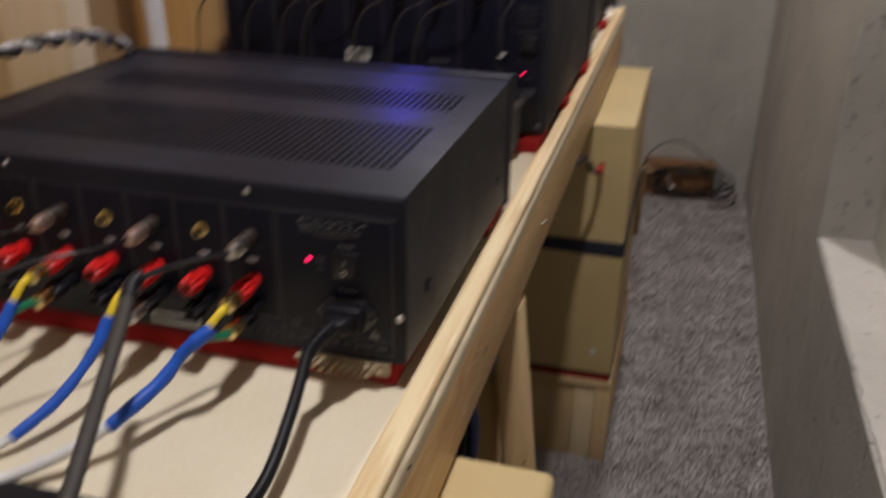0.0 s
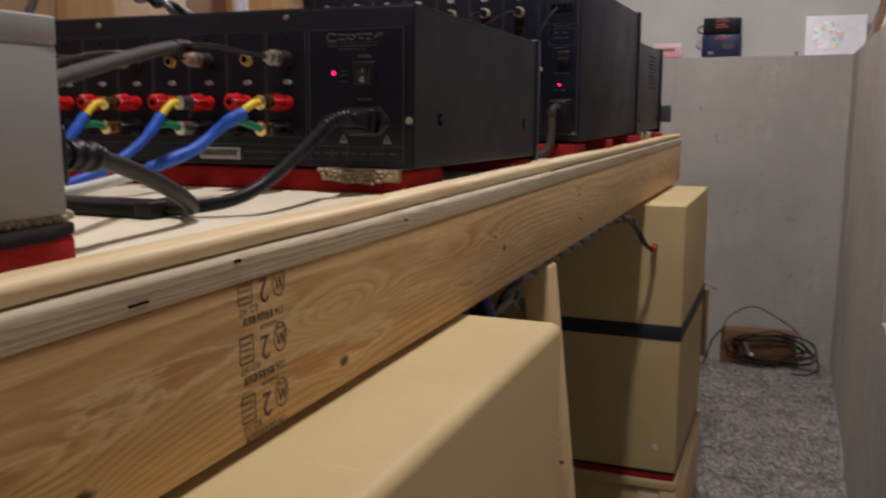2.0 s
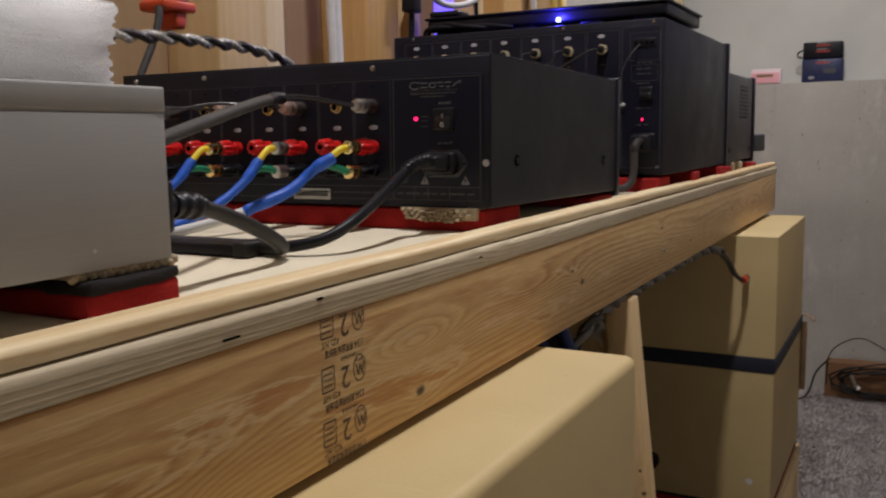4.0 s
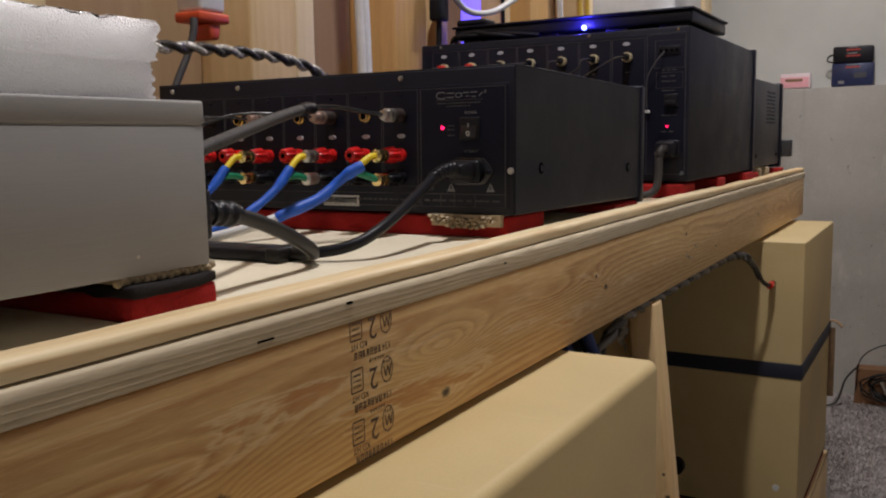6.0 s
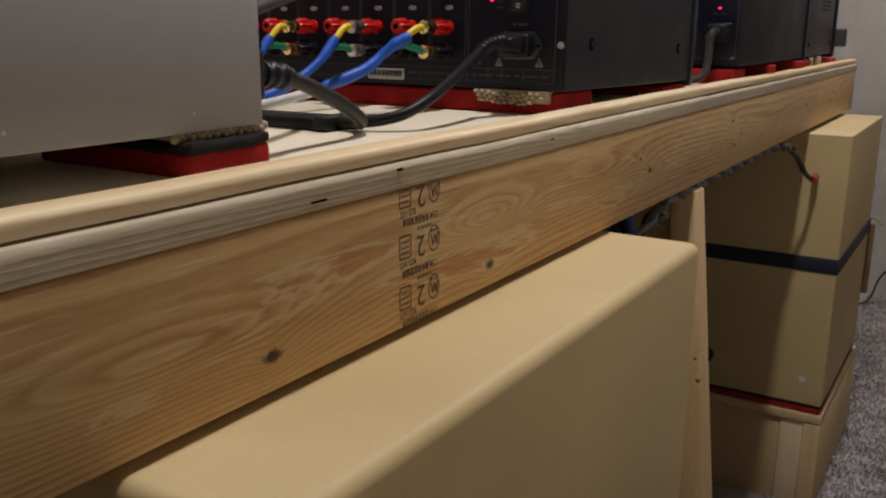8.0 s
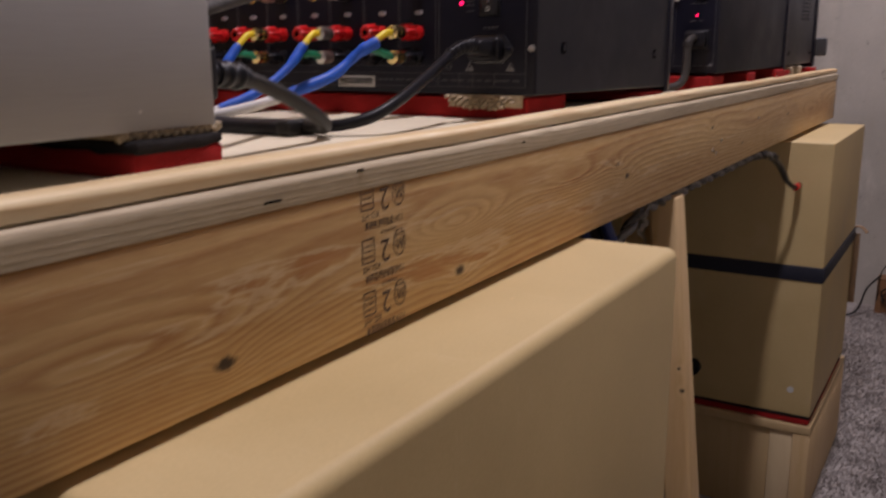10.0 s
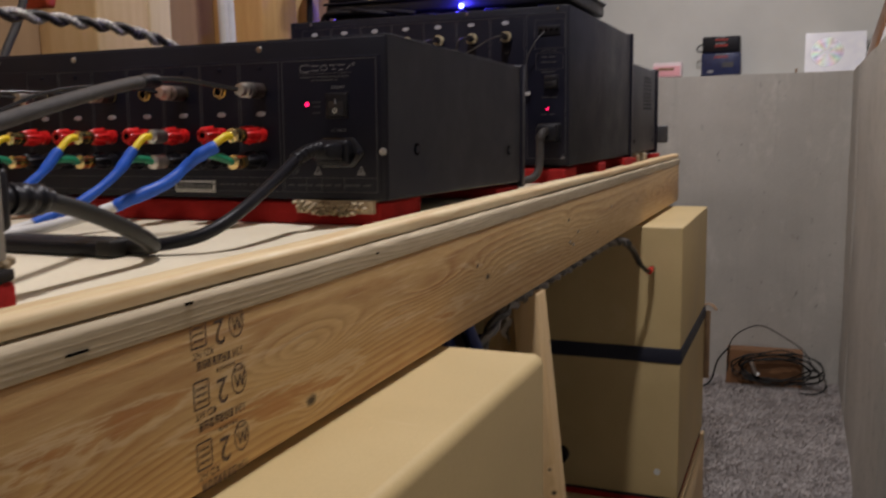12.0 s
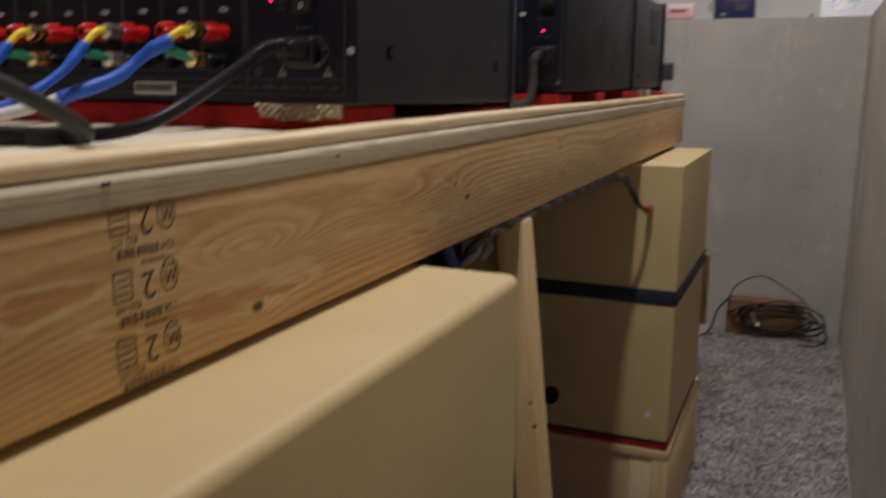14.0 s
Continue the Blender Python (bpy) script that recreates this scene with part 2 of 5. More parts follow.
def felt_material(name, colour):
    n = Nodes(name)
    fuzz = n.noise(n.coord, 600.0, 4.0, 0.7)
    wide = n.noise(n.coord, 40.0, 3.0)
    tone = n.ramp(n.maths("ADD", n.maths("MULTIPLY", fuzz, 0.5), n.maths("MULTIPLY", wide, 0.5)), [(0.3, tuple(c * 0.55 for c in colour)), (0.7, colour)])
    return n.out(tone, 0.95, 0, fuzz, 0.8, 0.002, 0.15)


def foam_material():
    n = Nodes("white_foam")
    cells = n.add("ShaderNodeTexVoronoi", Vector=n.coord, Scale=900.0)
    wide = n.noise(n.scaled(1, 1, 3), 30.0, 4.0)
    tone = n.ramp(wide, [(0.3, (0.94, 0.94, 0.95)), (0.7, (0.99, 0.99, 0.99))])
    m = n.out(tone, 0.22, 0, cells.outputs["Distance"], 0.6, 0.0012)
    n.bsdf.inputs["Subsurface Weight"].default_value = 1.0
    n.bsdf.inputs["Subsurface Radius"].default_value = (0.08, 0.08, 0.08)
    n.bsdf.inputs["Subsurface Scale"].default_value = 1.0
    return m


def brushed_material():
    n = Nodes("brushed_silver")
    streak = n.noise(n.scaled(1, 6, 300), 6.0, 4.0, 0.6)
    wide = n.noise(n.coord, 8.0, 3.0)
    tone = n.ramp(n.maths("ADD", n.maths("MULTIPLY", streak, 0.5), n.maths("MULTIPLY", wide, 0.5)), [(0.3, (0.325, 0.315, 0.303)), (0.7, (0.39, 0.379, 0.362))])
    return n.out(tone, n.grey(streak, 0.3, 0.7, 0.58, 0.68), 0.1, n.noise(n.coord, 900.0, 3.0), 0.08, 0.0005, 0.3)


def disc_material():
    n = Nodes("iridescent_disc")
    sep = n.add("ShaderNodeSeparateXYZ", Vector=n.coord)
    # rainbow reflection painted by angle, bright flecks by noise
    ang = n.maths("ARCTAN2", n.maths("SUBTRACT", sep.outputs[2], 1.211), n.maths("SUBTRACT", sep.outputs[0], 0.348))
    hue = n.maths("FRACT", n.maths("MULTIPLY", ang, 0.9))
    col = n.add("ShaderNodeCombineColor", Red=hue, Green=n.grey(n.noise(n.coord, 45.0), 0.35, 0.65, 0.02, 0.30), Blue=n.grey(n.noise(n.coord, 70.0), 0.35, 0.6, 0.6, 1.0))
    col.mode = "HSV"
    return n.out(col.outputs[0], 0.25, 0.15)


TABLE = tabletop_material()
MDF = mdf_material()
CONCRETE = concrete_material("grey_concrete", (0.51, 0.49, 0.445), (0.355, 0.34, 0.305))
CONCRETE_PITTED = concrete_material("pitted_concrete", (0.51, 0.49, 0.445), (0.355, 0.34, 0.305), 1.0, 0.605)
CONCRETE_EDGE = concrete_material("pale_concrete", (0.68, 0.64, 0.59), (0.52, 0.48, 0.43), 0.6)
DRYWALL = plain("painted_wall", (0.605, 0.605, 0.565), 0.7, 0, 0.05, 6.0, 0.1)
# unseen ceiling, coloured dark to limit bounce light
CEIL = plain("low_bounce_ceiling", (0.20, 0.15, 0.10), 0.8, 0, 0.04, 8.0)
CARPET = carpet_material()
BLACK = black_metal("black_sheet_steel", (0.0128, 0.0132, 0.0212), 0.45)
PANEL = black_metal("black_panel_paint", (0.0084, 0.0086, 0.0178), 0.36)
GUNMETAL = black_metal("dark_grey_steel", (0.075, 0.075, 0.078), 0.5)
PLASTIC = plain("black_plastic", (0.0095, 0.0092, 0.0125), 0.40, 0, 0.2, spec=0.25)
RUBBER = plain("black_rubber", (0.014, 0.013, 0.012), 0.5, 0, 0.2, spec=0.3)
GREY_SHEATH = plain("grey_sheath", (0.038, 0.033, 0.030), 0.6, 0, 0.15, 300.0, 0.3)
FELT_RED = felt_material("red_felt", (0.46, 0.026, 0.024))
FELT_DARK = felt_material("dark_felt", (0.03, 0.026, 0.025))
BEAD = plain("beige_rubber_mesh", (0.42, 0.33, 0.21), 0.7, 0, 0.2, 200.0)
SILVER = brushed_material()
FOAM = foam_material()
RED_PLASTIC = plain("red_plastic", (0.62, 0.014, 0.014), 0.3, 0, 0.12, 90.0)
GOLD = plain("gold_plate", (0.82, 0.64, 0.30), 0.25, 1.0, 0.1)
CHROME = plain("nickel", (0.60, 0.57, 0.53), 0.32, 1.0, 0.1)
PINK_METAL = plain("rose_nickel", (0.50, 0.36, 0.30), 0.38, 0.8, 0.1)
BLUE = plain("blue_heatshrink", (0.012, 0.10, 0.55), 0.48, 0, 0.15, 90.0)
YELLOW = plain("yellow_heatshrink", (0.85, 0.62, 0.03), 0.4, 0, 0.1, 90.0)
GREEN = plain("green_heatshrink", (0.01, 0.20, 0.10), 0.4, 0, 0.1, 90.0)
WHITE = plain("white_sheath", (0.74, 0.73, 0.71), 0.45, 0, 0.06, 80.0)
INK_WHITE = plain("white_print", (0.24, 0.24, 0.25), 0.5, 0, 0.05)
INK_GREY = plain("grey_print", (0.065, 0.065, 0.07), 0.5, 0, 0.05)
INK_DARK = plain("dark_stamp_ink", (0.125, 0.085, 0.065), 0.7, 0, 0.6, 500.0)
LABEL = plain("paper_label", (0.62, 0.62, 0.58), 0.6, 0, 0.06)
STRAP = plain("navy_strap", (0.012, 0.014, 0.028), 0.6, 0, 0.2, 300.0, 0.3)
HOLE = plain("dark_hole", (0.003, 0.003, 0.003), 0.9, spec=0.0)
ORANGE_PLASTIC = plain("orange_plastic", (0.58, 0.07, 0.02), 0.4)
PINK = plain("pink_card", (0.85, 0.42, 0.46), 0.6, 0, 0.05)
PINK_PALE = plain("pale_pink_card", (0.88, 0.72, 0.74), 0.6, 0, 0.05)
BADGE = plain("grey_badge", (0.42, 0.42, 0.47), 0.4, 0, 0.05)
VENT = plain("vent_mesh", (0.035, 0.035, 0.037), 0.6, 0, 0.2)
FRAME_BROWN = plain("brown_frame", (0.19, 0.09, 0.04), 0.5, 0, 0.25, 60.0)
DULL_RED = plain("dull_red_print", (0.40, 0.05, 0.04), 0.5)
MID_BLUE = plain("blue_border", (0.05, 0.11, 0.36), 0.4, 0, 0.1)
BOX_BLUE = plain("blue_print", (0.018, 0.026, 0.085), 0.35, 0, 0.3, 60.0)
# clear plastic; its bluish glare is painted as near-white base colour
SLEEVE = plain("sleeve_glare_white", (0.92, 0.93, 1.0), 0.2, 0, 0.05)
DISC = disc_material()
GOLD_RIM = plain("ivory_gold_rim", (0.72, 0.62, 0.40), 0.35, 0.3)
TWIST_SILVER = plain("silver_braid", (0.60, 0.56, 0.50), 0.25, 0.4, 0.7, 420.0, 0.8)
GLOSS = plain("glossy_black_plastic", (0.016, 0.016, 0.019), 0.2, 0, 0.2)
DARK_SHELL = plain("dark_plug_shell", (0.045, 0.032, 0.028), 0.4, 0.3, 0.2)
NAVY_JACKET = plain("navy_jacket", (0.008, 0.022, 0.12), 0.5, 0, 0.2)
FOIL = plain("crumpled_foil", (0.50, 0.46, 0.40), 0.35, 0.5, 0.3, 90.0, 0.5)
# silver braid darkened for the shade under the front board
TWIST_SHADED = plain("shaded_silver_braid", (0.16, 0.15, 0.14), 0.4, 0.3, 0.3, 500.0, 0.4)
# near-black colour that keeps bounce light low beneath the bench
BOUNCE_DARK = plain("bounce_dark", (0.035, 0.028, 0.022), 0.8, 0, 0.2, 30.0)
TWIST_DARK = plain("dark_braid", (0.035, 0.030, 0.026), 0.3, 0.2, 0.3, 500.0, 0.4)
CARD_BROWN = plain("cardboard", (0.24, 0.15, 0.08), 0.8, 0, 0.15, 30.0)
POSTER_BLUE = plain("blue_poster", (0.03, 0.06, 0.22), 0.3, 0, 0.3, 9.0)
MAT_WHITE = plain("white_mat", (0.75, 0.76, 0.80), 0.5, 0, 0.04)
YELLOW_CABLE = plain("yellow_jacket", (0.70, 0.50, 0.10), 0.4, 0, 0.1)
BLUE_LED = glow("blue_led", (0.16, 0.20, 1.0), 9.0)
BLUE_STRIP = glow("blue_glow_strip", (0.12, 0.08, 1.0), 2.0)
RED_LED = glow("red_led", (1.0, 0.01, 0.10), 3.0)


# ---- mesh helpers ----
def thing(name, base, label, category, group=""):
    ob = new(name)
    ob.empty_display_size = 0.05
    ob.matrix_basis = Matrix.Translation(base)
    return tagged(ob, label, category, group)


def part(name, bm, material, parent, label=""):
    """Links a bmesh, built in world coordinates, as one mesh under a thing or a part."""
    mesh = bpy.data.meshes.new(name)
    bm.to_mesh(mesh)
    bm.free()
    mesh.materials.append(material)
    ob = new(name, mesh)
    if parent is not None:
        ob.parent = parent
        up = Matrix.Identity(4)
        node = parent
        while node is not None:
            up = node.matrix_basis.copy() if node.parent is None else up
            node = node.parent
        ob.matrix_parent_inverse = up.inverted() if parent.parent is None else Matrix.Identity(4)
    return tagged(ob, label)


def smooth(bm, angle=35):
    for face in bm.faces:
        face.smooth = True
    for edge in bm.edges:
        if len(edge.link_faces) == 2 and edge.calc_face_angle(0) > radians(angle):
            edge.smooth = False
    return bm


def slab(x0, x1, y0, y1, z0, z1, bevel=0.0, segments=2, bm=None):
    """A box with rounded edges."""
    own = bmesh.new()
    bmesh.ops.create_cube(own, size=1.0, matrix=Matrix.LocRotScale(((x0 + x1) / 2, (y0 + y1) / 2, (z0 + z1) / 2), None, (x1 - x0, y1 - y0, z1 - z0)))
    if bevel:
        bmesh.ops.bevel(own, geom=own.edges[:], offset=bevel, segments=segments, affect="EDGES", profile=0.5)
        smooth(own, 60)
    return own if bm is None else joined(bm, own)


def joined(bm, other):
    mesh = bpy.data.meshes.new("scratch")
    other.to_mesh(mesh)
    other.free()
    bm.from_mesh(mesh)
    bpy.data.meshes.remove(mesh)
    return bm


def rod(a, b, r, r2=None, sides=16, bm=None):
    """A straight round bar from a to b."""
    a, b = Vector(a), Vector(b)
    own = bmesh.new()
    m = Matrix.Translation((a + b) / 2) @ (b - a).to_track_quat("Z", "Y").to_matrix().to_4x4()
    bmesh.ops.create_cone(own, cap_ends=True, segments=sides, radius1=r, radius2=r if r2 is None else r2, depth=(b - a).length, matrix=m)
    smooth(own, 50)
    return own if bm is None else joined(bm, own)


def curve_points(points, steps=8):
    """Catmull-Rom through the given points."""
    p = [Vector(q) for q in points]
    p = [2 * p[0] - p[1], *p, 2 * p[-1] - p[-2]]
    out = []
    for i in range(1, len(p) - 2):
        a, b, c, d = p[i - 1:i + 3]
        for k in range(steps):
            t = k / steps
            out.append(0.5 * ((2 * b) + (c - a) * t + (2 * a - 5 * b + 4 * c - d) * t * t + (3 * b - a - 3 * c + d) * t ** 3))
    out.append(p[-2])
    return out


def tube(points, r, sides=10, steps=8, bm=None, flat=1.0, swell=None):
    """A round cable through the points; swell: a radius factor along it, from 0 to 1."""
    path = curve_points(points, steps)
    own = bmesh.new()
    rings = []
    side = Vector((0, 0, 1)).cross(path[1] - path[0])
    if side.length < 1e-6:
        side = Vector((1, 0, 0))
    for i, at in enumerate(path):
        way = (path[min(i + 1, len(path) - 1)] - path[max(i - 1, 0)]).normalized()
        side = (side - way * side.dot(way)).normalized()
        up = way.cross(side)
        rr = r * (swell(i / (len(path) - 1)) if swell else 1)
        rings.append([own.verts.new(at + rr * (math.cos(a) * side + flat * math.sin(a) * up)) for a in (2 * math.pi * k / sides for k in range(sides))])
    for one, two in zip(rings, rings[1:]):
        for k in range(sides):
            own.faces.new((one[k], one[(k + 1) % sides], two[(k + 1) % sides], two[k]))
    own.faces.new(rings[0][::-1])
    own.faces.new(rings[-1])
    bmesh.ops.recalc_face_normals(own, faces=own.faces[:])
    smooth(own, 60)
    return own if bm is None else joined(bm, own)


def strands(points, r, pitch, count, steps=10):
    """Cables laid round each other: the paths of the strands."""
    path = curve_points(points, steps)
    side = Vector((0, 0, 1)).cross(path[1] - path[0])
    out, gone = [[] for _ in range(count)], 0.0
    for i, at in enumerate(path):
        way = (path[min(i + 1, len(path) - 1)] - path[max(i - 1, 0)]).normalized()
        side = (side - way * side.dot(way)).normalized()
        up = way.cross(side)
        gone += (at - path[i - 1]).length if i else 0
        for k in range(count):
            a = 2 * math.pi * (gone / pitch + k / count)
            out[k].append(at + r * (math.cos(a) * side + math.sin(a) * up))
    return out


def turned(at, way, stops, sides=20, flutes=0, depth=0.0):
    """One lathe-turned piece: stops of distance along way and radius; flutes cut into the stops marked True."""
    at, way = Vector(at), Vector(way).normalized()
    side = way.orthogonal().normalized()
    up = way.cross(side)
    bm = bmesh.new()
    rings = []
    for stop in stops:
        d, r, cut = (*stop, False)[:3]
        ring = []
        for k in range(sides):
            a = 2 * math.pi * k / sides
            rr = r - (depth * (0.5 - 0.5 * math.cos(flutes * a)) if cut else 0)
            ring.append(bm.verts.new(at + way * d + rr * (math.cos(a) * side + math.sin(a) * up)))
        rings.append(ring)
    for one, two in zip(rings, rings[1:]):
        for k in range(sides):
            bm.faces.new((one[k], one[(k + 1) % sides], two[(k + 1) % sides], two[k]))
    bm.faces.new(rings[0][::-1])
    bm.faces.new(rings[-1])
    bmesh.ops.recalc_face_normals(bm, faces=bm.faces[:])
    return smooth(bm, 45)


def profile(points, y0, y1, cuts=1, wobble=0.0):
    """A moulding: points in x and z, drawn out along y."""
    own = bmesh.new()
    rows = []
    for k in range(cuts + 1):
        y = y0 + (y1 - y0) * k / cuts
        dx = wobble * noise.noise((y * 9, 3.1, 0)) if wobble else 0
        dz = wobble * noise.noise((y * 7, 9.7, 0)) if wobble else 0
        rows.append([own.verts.new((x + dx, y, z + dz)) for x, z in points])
    n = len(points)
    for a, b in zip(rows, rows[1:]):
        for k in range(n):
            own.faces.new((a[k], a[(k + 1) % n], b[(k + 1) % n], b[k]))
    own.faces.new(rows[0])
    own.faces.new(rows[-1])
    bmesh.ops.recalc_face_normals(own, faces=own.faces[:])
    return smooth(own, 40)


def lettering(text, size, m, material, parent, label="", squeeze=1.0):
    """Flat lettering in the built-in font, as a mesh, at the pose m."""
    data = bpy.data.curves.new("lettering", "FONT")
    data.body, data.size, data.align_x, data.align_y, data.extrude = text, size, "CENTER", "CENTER", 0.00005
    data.resolution_u = 3
    ob = bpy.data.objects.new("lettering", data)
    mesh = bpy.data.meshes.new_from_object(ob)
    bpy.data.objects.remove(ob)
    bm = bmesh.new()
    bm.from_mesh(mesh)
    bpy.data.meshes.remove(mesh)
    bmesh.ops.transform(bm, matrix=m @ Matrix.Diagonal((squeeze, 1, 1, 1)), verts=bm.verts[:])
    return part("lettering", bm, material, parent, label)


def frame_lines(x0, x1, y, z0, z1, w, bm=None):
    """A thin printed rectangle on a face that looks along -y."""
    own = bm or bmesh.new()
    d = 0.0004
    for a in ((x0, x1, z0, z0 + w), (x0, x1, z1 - w, z1), (x0, x0 + w, z0 + w, z1 - w), (x1 - w, x1, z0 + w, z1 - w)):
        slab(a[0], a[1], y - d, y + d, a[2], a[3], bm=own)
    return own


def structure(name, bm, material, label):
    return tagged(part(name, bm, material, None), label, kind="structure")


# ---- the setting ----
XR, YN = 0.434, 3.50          # faces of the two foundation walls
LEDGE, SILL = 1.135, 0.548    # their tops
structure("floor", slab(-0.75, 1.0, -4.2, 3.75, -0.05, 0.0), CARPET, "grey mottled cut-pile carpet on the floor")
structure("ceiling", slab(-0.75, 1.0, -4.2, 3.75, 2.36, 2.42), CEIL, "unseen ceiling over the passage, dark brown to limit bounce light")


def rough_block(x0, x1, y0, y1, z0, z1, n, lump, seed):
    """A cast block with faces and edges that are not quite true."""
    bm = bmesh.new()
    slab(x0, x1, y0, y1, z0, z1, bm=bm)
    for axis, count in enumerate(n):
        lo, hi = ((x0, x1), (y0, y1), (z0, z1))[axis]
        for k in range(1, count):
            co, no = [0, 0, 0], [0, 0, 0]
            co[axis], no[axis] = lo + (hi - lo) * k / count, 1
            bmesh.ops.bisect_plane(bm, geom=bm.verts[:] + bm.edges[:] + bm.faces[:], plane_co=co, plane_no=no)
    for v in bm.verts:
        p = v.co * 5 + Vector((seed, 0, 0))
        q = v.co * 31 + Vector((seed, 7, 0))
        v.co += lump * (noise.noise_vector(p) + 0.4 * noise.noise_vector(q))
    return smooth(bm, 30)


structure("wall_north_lower", rough_block(-0.75, XR + 0.03, YN, YN + 0.16, 0, LEDGE, (40, 1, 30), 0.0026, 1), CONCRETE, "grey cast concrete foundation wall with pits and a ledge on top")
structure("wall_north_upper", slab(-0.75, 1.0, YN + 0.13, YN + 0.25, 0.9, 2.36), DRYWALL, "plain greige painted wall above the concrete ledge")
structure("wall_east_pier", rough_block(XR, 0.80, 1.856, YN + 0.1, 0, LEDGE, (3, 60, 40), 0.0028, 2), CONCRETE_PITTED, "grey cast concrete wall with form lines and pits")
form_line = rough_block(XR - 0.0012, XR + 0.01, 3.07, 3.084, 0, LEDGE - 0.01, (1, 2, 130), 0.0034, 5)
structure("trim_form_line", form_line, CONCRETE, "raised form line cast into the concrete wall")
structure("wall_east_low", rough_block(XR, 0.66, -4.2, 1.855, 0, SILL, (1, 60, 5), 0.0022, 3), CONCRETE_PITTED, "low grey concrete wall below the open recess")
sill = rough_block(XR + 0.005, 0.66, -4.2, 1.854, SILL - 0.004, SILL + 0.004, (4, 420, 1), 0.0030, 4)
for v in sill.verts:
    if v.co.x < XR + 0.02:
        v.co.x += 0.0050 * noise.noise((v.co.y * 16, 1.7, 0)) + 0.0045 * noise.noise((v.co.y * 60, 5.1, 0))
structure("window_sill_1", sill, CONCRETE_EDGE, "pale dusty concrete sill with a chipped edge")
# recess wall stops at 1.30; unseen space added beyond lessens bounce light
structure("wall_east_recess", slab(0.533, 0.80, -4.2, 1.854, SILL, 1.30), DRYWALL, "smooth grey half wall at the back of the recess")
structure("wall_east_far", slab(3.0, 3.1, -4.2, 1.70, 0, 2.36), DRYWALL, "unseen plain wall closing the added space")
structure("floor_beyond", slab(1.0, 3.1, -4.2, 1.70, -0.05, 0.0), CARPET, "unseen grey carpet of the added space")
structure("ceiling_beyond", slab(1.0, 3.1, -4.2, 1.70, 2.36, 2.42), CEIL, "unseen dark ceiling of the added space")
structure("wall_beyond", slab(0.96, 3.1, 1.701, 1.80, 0, 2.36), DRYWALL, "unseen plain side wall of the added space")
structure("wall_east_upper", slab(0.80, 0.95, 1.70, 3.75, 0.9, 2.36), DRYWALL, "plain greige painted wall above the pier")
structure("wall_south", slab(-0.75, 3.1, -4.3, -4.2, 0, 2.36), DRYWALL, "plain painted wall behind")
structure("wall_west", slab(-0.66, -0.60, -4.2, 3.5, 0, 2.36), BACKING, "brown wooden panel backing between open studs")

stud_wall = thing("stud_wall", (-0.55, 1.2, 0), "open wall of pine studs beside the bench", "wall")
tagged(stud_wall, kind="structure")
for y0, y1, material in ((-1.4, -1.362, PINE_STUD), (-0.6, -0.562, PINE_STUD), (0.02, 0.058, PINE_ORANGE), (0.56, 0.60, PINE_PALE), (0.905, 0.996, PINE_STUD), (0.998, 1.040, PINE_PALE), (1.257, 1.357, PINE_ORANGE),
                         (1.395, 1.433, PINE_STUD), (1.66, 1.70, PINE_STUD), (1.80, 1.90, PINE_ORANGE), (2.16, 2.20, PINE_PALE), (2.52, 2.56, PINE_ORANGE), (2.95, 3.0, PINE_PALE), (3.26, 3.30, PINE_STUD), (3.36, 3.47, PINE_PALE)):
    part("stud", slab(-0.599, -0.505, y0, y1, 0.001, 2.359, 0.003), material, stud_wall)

# ---- workbench ----
bench = thing("workbench", (-0.25, 1.08, 0), "home-built pine workbench with a pale board top and lumber edge", "workbench")
Y0, YE, YJ = -0.13, 2.283, 1.038
part("tabletop", slab(-0.50, -0.0198, Y0, YE, 0.8780, TOP, 0.0005), TABLE, bench, "pale smooth board top")


def rounded_lath(x0, x1, z0, z1, r):
    pts = [(x0, z0), (x1, z0)]
    for k in range(7):
        a = math.pi / 2 * k / 6
        pts.append((x1 - r + r * math.cos(a), z1 - r + r * math.sin(a)))
    for k in range(5):
        a = math.pi / 2 + math.pi / 2 * k / 4
        pts.append((x0 + r * 0.6 + r * 0.6 * math.cos(a), z1 - r * 0.6 + r * 0.6 * math.sin(a)))
    return pts


# core coloured dark so the space below stays in shade
part("core", slab(-0.50, -0.039, Y0, YE, 0.862, 0.8778, 0.001), BOUNCE_DARK, bench, "bench core, darkened to cut bounce light")
# unseen panel, added only to soak up bounce light under the bench
part("bounce_panel", slab(-0.460, -0.452, Y0 + 0.06, YE - 0.07, 0.02, 0.771), BOUNCE_DARK, bench, "added unseen dark panel that soaks up bounce light")
part("edge_strip", profile(rounded_lath(-0.0195, -0.0005, 0.8785, 0.8875, 0.0042), Y0, YJ + 0.3, 80, 0.0012), PINE_STRIP, bench, "rounded golden pine strip along the edge")
part("edge_strip", profile(rounded_lath(-0.0195, -0.0010, 0.8785, 0.8868, 0.0042), YJ + 0.301, YE - 0.004, 50, 0.0012), PINE_STRIP, bench, "rounded golden pine strip along the edge")
part("edge_lath", profile(rounded_lath(-0.0385, 0.0028, 0.8618, 0.8772, 0.0050), Y0, YJ, 80, 0.0007), PINE_GREY, bench, "weathered grey pine lath with staple holes")
part("edge_lath", profile(rounded_lath(-0.0385, 0.0018, 0.8615, 0.8765, 0.0045), YJ + 0.0015, YE, 60, 0.0007), PINE_GREY, bench, "weathered grey pine lath with staple holes")
